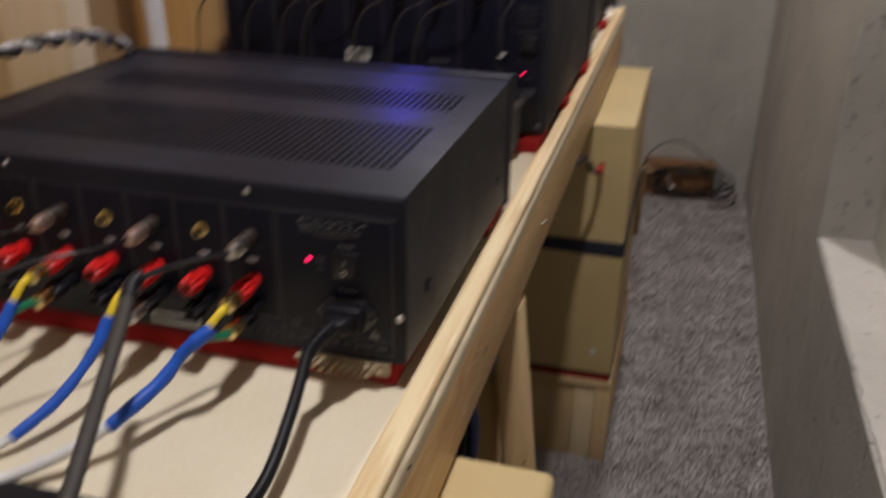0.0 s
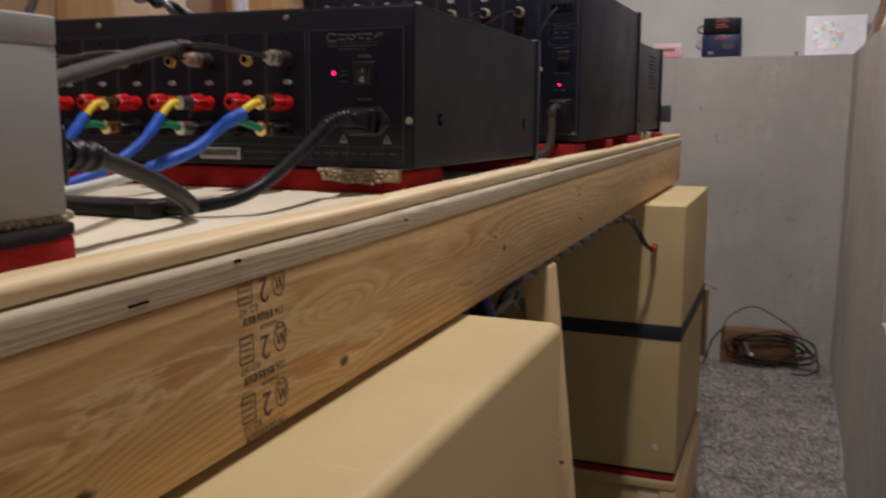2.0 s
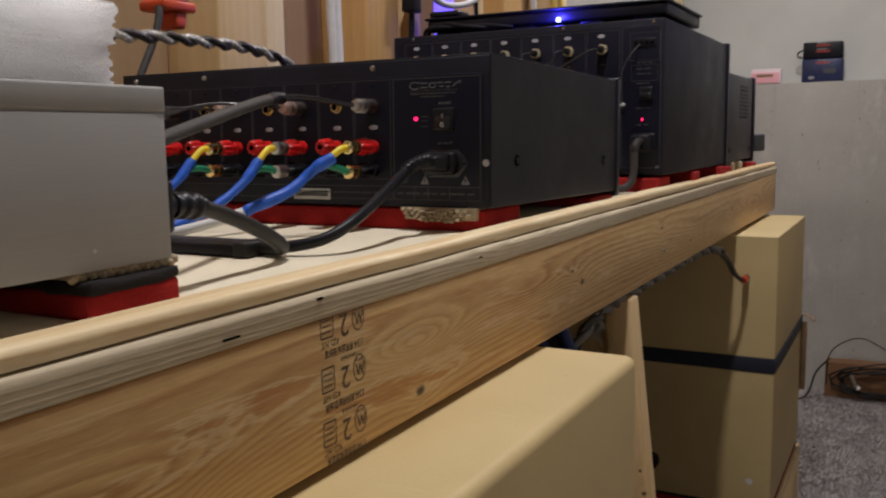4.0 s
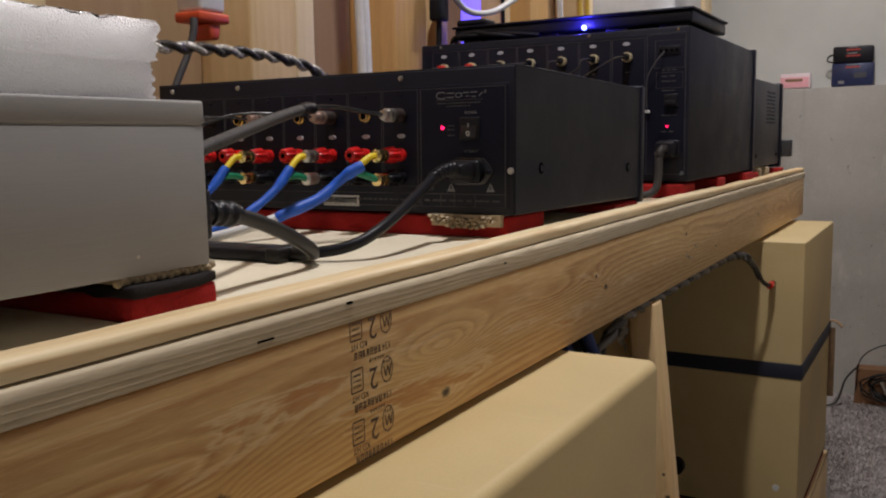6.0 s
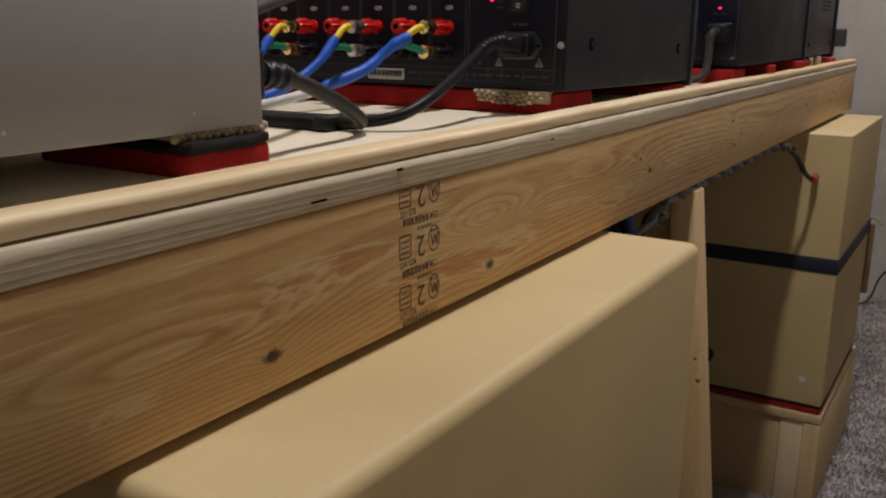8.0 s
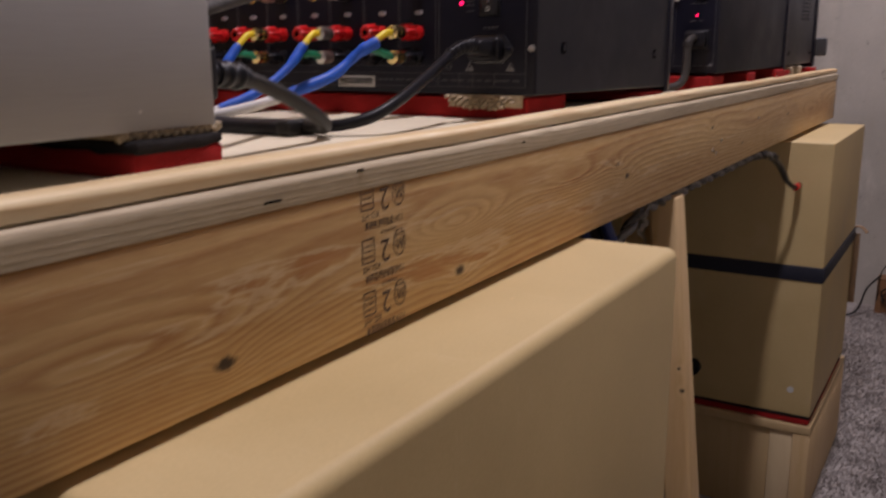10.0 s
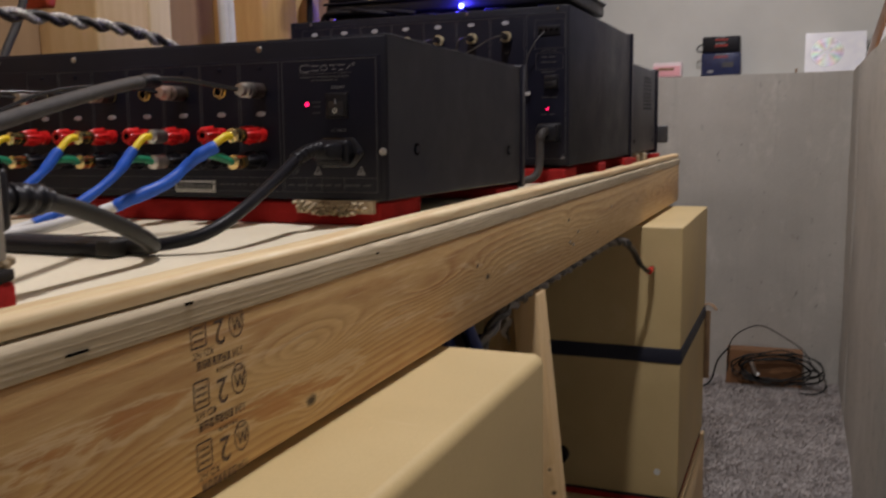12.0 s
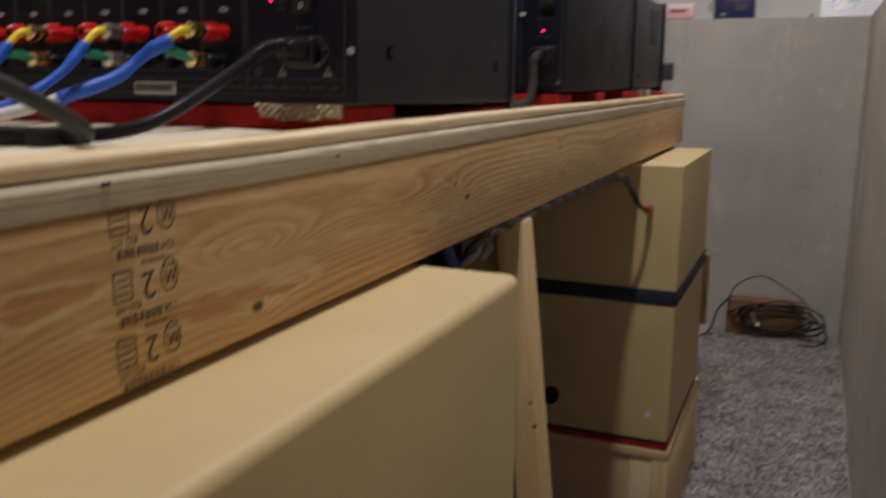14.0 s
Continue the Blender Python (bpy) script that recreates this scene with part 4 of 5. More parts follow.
grey = thing("signal_cable", (-0.11, 0.36, 0.95), "thick grey sheathed signal cable arching over the bench", "cable")
part("sheath", tube([(-0.075, 0.345, 0.950), (-0.082, 0.375, 0.9605), (-0.100, 0.43, 0.9715), (-0.128, 0.50, 0.983), (-0.151, 0.555, 0.991), (-0.163, 0.58, 0.9935)], 0.0044, 12), GREY_SHEATH, grey)
part("boot", tube([(-0.162, 0.578, 0.9933), (-0.168, 0.592, 0.9955), (-0.170, 0.604, 0.9955)], 0.0049, 12), PLASTIC, grey, "glossy black shrink boot")

for k in (0, 2, 4, 6):
    x = -0.1180 - (k + 0.5) * PITCH
    spk = thing("speaker_cable", (x, 0.6, TOP), "white speaker cable with blue, yellow and green sleeves", "cable", "speaker cables")
    bare = CHROME if k == 2 else GOLD
    yp, zr, zb = AY0 - 0.024, AZ0 + 0.0530, AZ0 + 0.032
    for z, material, name in ((zr, YELLOW, "yellow_sleeve"), (zb, GREEN, "green_sleeve")):
        plug = turned((x, yp, z), (0, -1, 0), [(0, 0.0046), (0.003, 0.0046), (0.0032, 0.0056), (0.0080, 0.0056), (0.0082, 0.0048), (0.0095, 0.0048), (0.0097, 0.0058), (0.0165, 0.0058), (0.0172, 0.0050), (0.0185, 0.0036)])
        part("banana_plug", plug, bare, spk, "metal banana plug")
        end = (x - 0.008, yp - 0.041, zr - 0.0125) if k == 0 else (x - 0.0035, yp - 0.043, zr - 0.018)
        part(name, tube([(x, yp - 0.016, z), (x - 0.001, yp - 0.026, z - (0.0015 if z == zr else -0.003)), end], 0.0031, 10), material, spk)
    if k == 0:
        path = [(x - 0.002, yp - 0.034, zr - 0.008), (x - 0.010, yp - 0.043, zr - 0.014), (x - 0.018, yp - 0.050, zr - 0.022), (x - 0.026, yp - 0.066, zr - 0.035), (-0.177, 0.572, 0.908), (-0.182, 0.565, 0.904)]
        white = [(-0.180, 0.568, 0.9055), (-0.198, 0.545, 0.897), (-0.225, 0.52, 0.8895), (-0.262, 0.49, 0.8865), (-0.33, 0.44, 0.8865)]
        r = 0.0047
    else:
        path = [(x - 0.002, yp - 0.036, zr - 0.010), (x - 0.006, yp - 0.055, zr - 0.030), (x - 0.016, yp - 0.085, zr - 0.050), (x - 0.030, yp - 0.115, 0.892)]
        white = [(x - 0.028, yp - 0.111, 0.8925), (x - 0.045, yp - 0.135, 0.8868), (x - 0.075, yp - 0.175, 0.8866), (x - 0.12, yp - 0.24, 0.8866)]
        r = 0.0041
    part("blue_sleeve", tube(path, r, 12, swell=lambda u: 1 + 0.16 * math.sin(u * 11) * (1 - u) + 0.05 * math.sin(u * 37)), BLUE, spk)
    part("jacket", tube(white, r * 0.88, 12), WHITE, spk, "white cable jacket")

mains = thing("mains_cable", (-0.1, 0.5, TOP), "black mains cable looping from the inlet across the bench", "cable", "mains cables")
bm = slab(-0.0790, -0.0495, AY0 - 0.014, AY0 - 0.004, 0.9295, 0.9490, 0.003, 3)
grip_end = slab(-0.0775, -0.0510, AY0 - 0.030, AY0 - 0.0141, 0.9315, 0.9475, 0.004, 3)
for v in grip_end.verts:
    u = (AY0 - 0.0141 - v.co.y) / 0.016
    v.co.x += (-0.0660 - v.co.x) * 0.45 * u
    v.co.z += (0.9430 - v.co.z) * 0.35 * u
part("connector", joined(bm, grip_end), PLASTIC, mains)
ribbed([(-0.065, AY0 - 0.028, 0.943), (-0.069, AY0 - 0.042, 0.9405), (-0.074, AY0 - 0.054, 0.934)], 0.0058, mains, PLASTIC)
part("cord", tube([(-0.073, AY0 - 0.052, 0.935), (-0.066, 0.592, 0.9192), (-0.063, 0.548, 0.9035), (-0.072, 0.524, 0.8925), (-0.092, 0.510, 0.8872), (-0.118, 0.503, 0.8862)], 0.0043, 12), PLASTIC, mains)

sleeve = thing("cable_box", (-0.26, 0.49, TOP), "black flat extension lead socket lying on the bench", "extension socket")
part("body", slab(-0.42, -0.125, 0.486, 0.520, TOP + 0.0005, TOP + 0.0095, 0.002, 2), PLASTIC, sleeve)
part("collar", slab(-0.1248, -0.112, 0.484, 0.522, TOP + 0.0005, TOP + 0.0115, 0.002, 2), RUBBER, sleeve)

second = thing("mains_cable", (-0.1, 0.4, TOP), "black mains cable with a ribbed boot behind the silver box", "cable", "mains cables")
part("connector", slab(-0.075, -0.048, 0.3488, 0.358, 0.914, 0.943, 0.003), PLASTIC, second)
ribbed([(-0.058, 0.356, 0.9285), (-0.060, 0.372, 0.9275), (-0.063, 0.392, 0.925)], 0.0078, second, PLASTIC, rings=4)
part("cord", tube([(-0.0625, 0.389, 0.9253), (-0.066, 0.41, 0.920), (-0.0705, 0.44, 0.910), (-0.075, 0.468, 0.8985), (-0.083, 0.488, 0.890), (-0.097, 0.500, 0.8865), (-0.118, 0.503, 0.8865)], 0.0049, 12), RUBBER, second)

# ---- silver box with foam on it ----
box = thing("silver_box", (-0.22, 0.18, 0.902), "silver-grey metal component with a lid seam on felt pads", "component")
SX0, SX1, SY0, SY1 = -0.42, -0.0425, 0.02, 0.348
part("body", slab(SX0, SX1, SY0, SY1, 0.9025, 0.9766, 0.0008), SILVER, box)
part("seam", slab(SX0 + 0.001, SX1 - 0.0007, SY0 + 0.001, SY1 - 0.0007, 0.9755, 0.9778), SILVER, box)
part("lid", slab(SX0, SX1 + 0.0006, SY0, SY1 + 0.0006, 0.977, 0.9895, 0.0015, 3), SILVER, box)
for y in (0.20, 0.30):
    part("screw", rod((SX1, y, 0.90 + 0.012), (SX1 + 0.0001, y, 0.912), 0.001, sides=8), CHROME, box)
part("socket", rod((-0.046, SY1, 0.944), (-0.046, SY1 + 0.002, 0.944), 0.003, sides=12), HOLE, box)
felt_pad("red felt pad with black top under the silver box", -0.16, -0.0375, 0.290, 0.348, TOP, TOP + 0.0135, 0.0048)
felt_pad("red felt pad with black top under the silver box", -0.42, -0.300, 0.262, 0.362, TOP, TOP + 0.0145, 0.0045)
felt_pad("red felt pad with black top under the silver box", -0.42, -0.050, 0.03, 0.10, TOP, TOP + 0.0145, 0.0045)
grip = thing("rubber_mat", (-0.08, 0.33, TOP + 0.019), "beige beaded rubber mat under the silver box", "rubber mat", "rubber mats")
bm = bmesh.new()
for r in range(2):
    for k in range(4, 16):
        bmesh.ops.create_icosphere(bm, subdivisions=1, radius=0.0028, matrix=Matrix.Translation((-0.047 + 0.0006 * math.sin(k * 2.1), 0.268 + k * 0.0055 + r * 0.0026, TOP + 0.0198 + r * 0.0016)))
slab(-0.15, -0.049, 0.292, 0.354, TOP + 0.0185, TOP + 0.0223, bm=bm)
tagged(part("mesh", smooth(bm, 70), BEAD, grip), kind="stuff")

foam = thing("foam_sheet", (-0.2, 0.17, 0.99), "two stacked sheets of white packing foam with torn edges", "foam")


def torn_stack(x0, x1, y0, y1, z0, z1, seam, seed):
    """Two foam sheets pressed together: one block with a shallow seam and torn ends."""
    bm = bmesh.new()
    slab(x0, x1, y0, y1, z0, z1, bm=bm)
    for axis, lo, hi, count in ((0, x0, x1, 90), (1, y0, y1, 60), (2, z0, z1, 36)):
        for k in range(1, count):
            co, no = [0, 0, 0], [0, 0, 0]
            co[axis], no[axis] = lo + (hi - lo) * k / count, 1
            bmesh.ops.bisect_plane(bm, geom=bm.verts[:] + bm.edges[:] + bm.faces[:], plane_co=co, plane_no=no)
    tear = random.Random(seed)
    for v in bm.verts:
        v.co += 0.0005 * noise.noise_vector(v.co * 150 + Vector((seed, 0, 0))) * (0.2 if v.co.z < z0 + 0.001 else 1)
        if v.co.x > x1 - 0.003:
            v.co.x -= 0.0012 * math.exp(-((v.co.z - seam) / 0.0010) ** 2) + (0.0008 if v.co.z < seam else 0)
        if v.co.y > y1 - 0.003:
            v.co.y += tear.uniform(-0.0022, 0.0022) + 0.0025 * noise.noise(v.co * 90 + Vector((seed, 2, 0))) - (0.0045 if v.co.z < seam else 0)
        if v.co.z > z1 - 0.001:
            v.co.z -= 0.004 * max(0, (v.co.y - y0) / (y1 - y0) - 0.3) + 0.002 * noise.noise(v.co * 25)
    return smooth(bm, 80)


part("sheet", torn_stack(-0.40, -0.064, 0.03, 0.340, 0.9898, 1.033, 1.0105, 7), FOAM, foam)


# ---- second amplifier ----
BX0, BX1, BY0, BY1, BZ0, BZ1 = -0.446, -0.0145, 1.241, 1.690, 0.9035, 1.118
amp2 = thing("power_amplifier", (-0.23, BY0, BZ0), "tall black steel power amplifier with seven phono inputs", "amplifier", "amplifiers on the bench")
part("chassis", slab(BX0, BX1, BY0, BY1, BZ0, BZ1, 0.0015), BLACK, amp2)
part("fascia", slab(BX0 - 0.002, BX1 + 0.003, BY1 + 0.0005, BY1 + 0.016, BZ0 - 0.006, BZ1 + 0.003, 0.002), PANEL, amp2)
qy = BY0 - 0.0008
part("rear_panel", slab(BX0 + 0.006, BX1 - 0.006, qy, BY0 + 0.001, BZ0 + 0.006, BZ1 - 0.008, 0.0004), PANEL, amp2, "black printed rear panel")
P2 = 0.0500
for k in range(7):
    x = -0.1010 - k * P2
    part("frame_line", frame_lines(x - P2 / 2 + 0.001, x + P2 / 2 - 0.001, qy, BZ0 + 0.030, BZ1 - 0.012, 0.0005), INK_GREY, amp2)
    badge(amp2, x - 0.003, qy, 1.0985, 0.0105, 0.0052)
    rca_jack(amp2, x, qy, 1.0795)
    for z in (0.975, 0.945):
        binding_post(amp2, x - 0.008, qy, z, PLASTIC, "black plastic binding post")
    print_bars(amp2, x - 0.004, x + 0.004, qy, 1.058, 0.0016, 1, seed=k)
    screw(amp2, (x, qy, 1.069), 0.0016, material=PANEL)
part("frame_line", frame_lines(-0.0740, -0.0190, qy, BZ0 + 0.010, BZ1 - 0.010, 0.0006), INK_GREY, amp2)
part("frame_line", frame_lines(-0.0625, -0.0205, qy, 1.062, 1.100, 0.0005), INK_GREY, amp2)
part("frame_line", frame_lines(-0.0605, -0.0225, qy, 1.034, 1.056, 0.0005), INK_GREY, amp2)
port = part("trigger_port", slab(-0.0575, -0.0265, qy - 0.002, qy, 1.080, 1.092, 0.001), PLASTIC, amp2)
for k in range(4):
    part("pin", rod((-0.0535 + k * 0.0075, qy - 0.002, 1.086), (-0.0535 + k * 0.0075, qy - 0.0028, 1.086), 0.0019, sides=10), HOLE, port)
for z, n in ((1.0585, 3), (1.050, 2), (1.043, 3), (1.030, 2), (0.996, 3), (0.973, 2)):
    print_bars(amp2, -0.0525, -0.0305, qy, z, 0.0014, n, seed=int(z * 1000))
sw = part("power_switch", slab(-0.0485, -0.0285, qy - 0.004, qy, 1.008, 1.026, 0.0015), PLASTIC, amp2, "rocker switch with a glossy cap")
part("rocker", slab(-0.0465, -0.0305, qy - 0.0075, qy - 0.003, 1.0105, 1.0175, 0.0012), GLOSS, sw)
part("led", rod((-0.0440, qy, 0.981), (-0.0440, qy - 0.0015, 0.981), 0.0016, sides=14), RED_LED, amp2, "glowing red power light")
part("mains_inlet", slab(-0.057, -0.025, qy - 0.003, qy, 0.936, 0.962, 0.002), PLASTIC, amp2)
warning_mark(amp2, -0.0225, qy, 0.916, 0.006)
part("barcode_label", slab(-0.277, -0.245, qy - 0.0005, qy + 0.0002, 0.983, 0.997), LABEL, amp2, "white paper barcode label")
print_bars(amp2, -0.275, -0.247, qy - 0.0003, 0.988, 0.006, 14, HOLE, 11)
part("serial_plate", slab(-0.166, -0.140, qy - 0.0005, qy + 0.0002, 0.987, 0.9905), INK_GREY, amp2)
for x in (-0.41, -0.16, -0.03):
    screw(amp2, (x, BY0 - 0.0002, BZ1 - 0.0042), 0.0022)
part("tag", slab(-0.0745, -0.068, qy - 0.006, qy - 0.001, 1.000, 1.0045, 0.001), WHITE, amp2, "small white cable tag")
part("thin_wire", tube([(-0.048, qy - 0.003, 1.084), (-0.058, qy - 0.012, 1.070), (-0.071, qy - 0.010, 1.045), (-0.0715, qy - 0.006, 1.003)], 0.0009, 6), GUNMETAL, amp2)
for x in (-0.42, -0.05):
    for y in (1.28, 1.64):
        part("foot", rod((x, y, BZ0 - 0.003), (x, y, BZ0 + 0.001), 0.013, sides=20), RUBBER, amp2)
for x0, x1, y0, y1, h in ((-0.44, -0.018, 1.232, 1.300, 0.020), (-0.44, -0.012, 1.425, 1.475, 0.020), (-0.44, -0.010, 1.62, 1.70, 0.020)):
    felt_pad("red felt pad under the tall amplifier", x0, x1, y0, y1, TOP, TOP + h)
for k in range(7):
    x = -0.1010 - k * P2
    lead = thing("phono_lead", (x, 1.22, 1.0795), "thin dark phono lead with a gold-rimmed plug", "cable", "phono leads of the tall amplifier")
    bm = rod((x, qy - 0.002, 1.0795), (x, qy - 0.010, 1.0795), 0.0070, sides=20)
    part("rim", bm, GOLD_RIM, lead, "pale gold plug rim")
    tip = rod((x, qy - 0.010, 1.0795), (x, qy - 0.022, 1.0795), 0.0052, 0.0040, sides=18)
    part("boot", tip, RED_PLASTIC if k > 4 else PLASTIC, lead)
    fall = 0.020 if k % 3 else 0.0
    part("wire", tube([(x, qy - 0.020, 1.0795), (x - 0.010, qy - 0.030, 1.0770), (x - 0.034 + fall, qy - 0.030, 1.0655), (x - 0.062 + fall, qy - 0.026, 1.049), (x - 0.078 + fall, qy - 0.020, 1.010), (x - 0.082 + fall, qy - 0.016, 0.93)], 0.0013, 6), GREY_SHEATH, lead)
cord2 = thing("mains_cable", (-0.05, 1.2, TOP), "dark grey mains cable hanging from the tall amplifier", "cable", "mains cables")
part("connector", slab(-0.0555, -0.0275, qy - 0.020, qy - 0.003, 0.938, 0.960, 0.003), PLASTIC, cord2)
part("collar", rod((-0.045, qy - 0.034, 0.9410), (-0.045, qy - 0.034, 0.9460), 0.0066, sides=14), GREY_SHEATH, cord2)
part("cord", tube([(-0.041, qy - 0.018, 0.951), (-0.043, qy - 0.030, 0.949), (-0.045, qy - 0.034, 0.938), (-0.045, qy - 0.036, 0.912), (-0.049, qy - 0.042, 0.893), (-0.070, qy - 0.050, 0.8862), (-0.16, qy - 0.055, 0.8858)], 0.0053, 12), GREY_SHEATH, cord2)

# black tray on the tall amplifier, with its lamp and leads
tray = thing("black_tray", (-0.2, 1.38, BZ1), "flat black router tray with a bright blue lamp", "router")
body = slab(-0.400, -0.0185, 1.268, 1.480, BZ1 + 0.008, BZ1 + 0.026, 0.004, 3)
part("body", body, PLASTIC, tray)
part("rim", slab(-0.403, -0.0155, 1.265, 1.483, BZ1 + 0.0255, BZ1 + 0.0295, 0.0018), PANEL, tray)
for x in (-0.37, -0.24, -0.13, -0.05):
    part("foot", slab(x - 0.018, x + 0.018, 1.275, 1.30, BZ1 + 0.0002, BZ1 + 0.009, 0.002), RUBBER, tray)
for x in (-0.37, -0.05):
    part("foot", slab(x - 0.018, x + 0.018, 1.44, 1.47, BZ1 + 0.0002, BZ1 + 0.009, 0.002), RUBBER, tray)
lamp = bmesh.new()
bmesh.ops.create_uvsphere(lamp, u_segments=14, v_segments=8, radius=0.0040, matrix=Matrix.Translation((-0.1775, 1.2655, BZ1 + 0.0115)))
part("lamp", smooth(lamp), BLUE_LED, tray, "bright blue lamp")
for k, (a, b) in enumerate((((-0.395, 1.262), (-0.330, 1.255)), ((-0.385, 1.258), (-0.300, 1.262)))):
    lead = thing("lead", (a[0], a[1], BZ1), "short black lead on the tall amplifier", "cable", "black leads")
    part("wire", tube([(a[0] - 0.03, 1.30, BZ1 + 0.004), (a[0], a[1], BZ1 + 0.012), ((a[0] + b[0]) / 2, 1.262, BZ1 + 0.018 - 0.006 * k), (b[0], b[1], BZ1 + 0.012), (b[0] + 0.05, 1.266, BZ1 + 0.006)], 0.0035, 8), PLASTIC, lead)
adapter = thing("plug_adapter", (-0.375, 1.27, BZ1 + 0.03), "black angular plug adapter lying on the tray", "adapter")
part("body", slab(-0.398, -0.345, 1.27, 1.31, BZ1 + 0.030, BZ1 + 0.040, 0.004), PLASTIC, adapter)
wedge = thing("white_box", (-0.11, 1.39, BZ1 + 0.03), "white plastic box with a small bright lamp", "network box")
part("body", slab(-0.21, -0.075, 1.385, 1.46, BZ1 + 0.030, BZ1 + 0.078, 0.005, 3), WHITE, wedge)
part("lamp", slab(-0.090, -0.070, 1.375, 1.386, BZ1 + 0.0305, BZ1 + 0.038, 0.002), glow("white_lamp", (0.75, 0.8, 1.0), 4.0), wedge, "small white lamp")

# ---- third component ----
CX0, CX1, CY0, CY1, CZ0, CZ1 = -0.45, -0.030, 1.775, 2.085, 0.903, 1.076
amp3 = thing("receiver", (-0.24, CY0, CZ0), "dark grey steel receiver with side vents and a blocky knob", "receiver", "amplifiers on the bench")
part("chassis", slab(CX0, CX1, CY0, CY1, CZ0, CZ1, 0.002), GUNMETAL, amp3)
part("fascia", slab(CX0 - 0.003, CX1 + 0.004, CY1 + 0.0005, CY1 + 0.022, CZ0 - 0.008, CZ1 + 0.004, 0.003), PANEL, amp3)
part("knob", slab(-0.047, -0.006, CY1 + 0.0225, CY1 + 0.044, 0.917, 0.956, 0.004, 3), GUNMETAL, amp3, "dark blocky knob")
bm = bmesh.new()
for r in range(9):
    for c in range(12):
        slab(CX1 - 0.0004, CX1 + 0.0006, CY0 + 0.155 + c * 0.0085, CY0 + 0.159 + c * 0.0085, 0.990 + r * 0.0078, 0.9945 + r * 0.0078, bm=bm)
tagged(part("side_vent", bm, VENT, amp3), kind="stuff")
for y in (CY0 + 0.05, CY1 - 0.03):
    part("screw", rod((CX1, y, 0.925), (CX1 + 0.001, y, 0.925), 0.004, sides=12), HOLE, amp3)
for x in (-0.42, -0.06):
    for y in (1.81, 2.05):
        part("foot", rod((x, y, CZ0 - 0.008), (x, y, CZ0 + 0.001), 0.014, sides=18), RUBBER, amp3)
for x0, x1, y0, y1 in ((-0.44, -0.025, 1.775, 1.835), (-0.44, -0.020, 2.03, 2.10)):
    felt_pad("red felt pad under the receiver", x0, x1, y0, y1, TOP, TOP + 0.014)
for y in (1.86, 1.95):
    knobby = thing("cork_block", (-0.04, y, TOP), "small tan block under the receiver", "block", "small blocks")
    part("block", slab(-0.055, -0.026, y - 0.012, y + 0.012, TOP, TOP + 0.02, 0.004), BEAD, knobby)

# ---- below the bench ----
def enclosure(label, x0, x1, y0, y1, z0, z1, round_by):
    cab = thing("subwoofer_box", ((x0 + x1) / 2, (y0 + y1) / 2, z0), label, "speaker cabinet", "tan cabinets below the bench")
    bm = slab(x0, x1, y0, y1, z0, z1)
    long_edges = [e for e in bm.edges if abs((e.verts[0].co - e.verts[1].co).normalized().y) > 0.9 or max(v.co.y for v in e.verts) < y0 + 0.001]
    bmesh.ops.bevel(bm, geom=long_edges, offset=round_by, segments=5, affect="EDGES", profile=0.5)
    bmesh.ops.bevel(bm, geom=[e for e in bm.edges if min(v.co.y for v in e.verts) > y1 - 0.001], offset=0.0012, segments=2, affect="EDGES", profile=0.5)
    body = part("body", smooth(bm, 50), MDF, cab)
    return cab, body


near, near_body = enclosure("tan fibreboard cabinet with rounded edges under the bench", -0.34, 0.084, 0.205, 0.764, 0.0, 0.767, 0.009)
for y, x in ((0.55, 0.03), (0.68, 0.05)):
    part("nail_mark", rod((x, y, 0.7668), (x, y, 0.7671), 0.0010, sides=8), PINE_STUD, near)
far, far_body = enclosure("tall tan fibreboard cabinet tied with a navy strap", -0.36, 0.076, 1.760, 2.217, 0.224, 0.764, 0.003)
part("strap", slab(-0.362, 0.0785, 1.7575, 2.2195, 0.498, 0.528, 0.002), STRAP, far, "navy woven strap")
part("sticker", rod((0.036, 1.760, 0.276), (0.036, 1.7593, 0.276), 0.0065, sides=18), LABEL, far, "round pale sticker")
part("speaker_terminal", rod((-0.158, 1.760, 0.290), (-0.158, 1.742, 0.290), 0.017, sides=20), PLASTIC, far, "black speaker terminal")
part("speaker_terminal", rod((0.0195, 1.760, 0.683), (0.0195, 1.752, 0.683), 0.006, sides=16), PLASTIC, far)
pad = felt_pad("thin red felt sheet with a dark top under the tall cabinet", -0.35, 0.074, 1.762, 2.21, 0.2055, 0.2185, 0.0055, "pads under the cabinets")
base = thing("wooden_riser", (-0.14, 2.0, 0), "plywood riser box on the carpet under the cabinet", "riser")
part("top", slab(-0.36, 0.080, 1.755, 2.24, 0.188, 0.205, 0.002), PLY, base)
part("front", slab(-0.36, 0.003, 1.765, 1.783, 0.0, 0.1875, 0.001), PLY, base)
part("side", slab(0.048, 0.080, 1.757, 2.24, 0.0, 0.1875, 0.002), PINE_STUD, base)
part("pale_block", slab(0.0035, 0.0475, 1.762, 1.80, 0.0, 0.1875, 0.002), PINE_PALE, base, "pale wooden block")
part("back", slab(-0.36, 0.0475, 2.21, 2.228, 0.0, 0.1875, 0.001), PLY, base)

flap = part("cardboard_flap", slab(-0.06, 0.089, 2.2197, 2.2242, 0.345, 0.512, 0.001), CARD_BROWN, far, "brown cardboard tucked behind the strap")
part("curl", tube([(0.055, 2.2225, 0.508), (0.074, 2.220, 0.526), (0.090, 2.216, 0.529), (0.104, 2.211, 0.517)], 0.006, 8, flat=0.4), CARD_BROWN, flap)

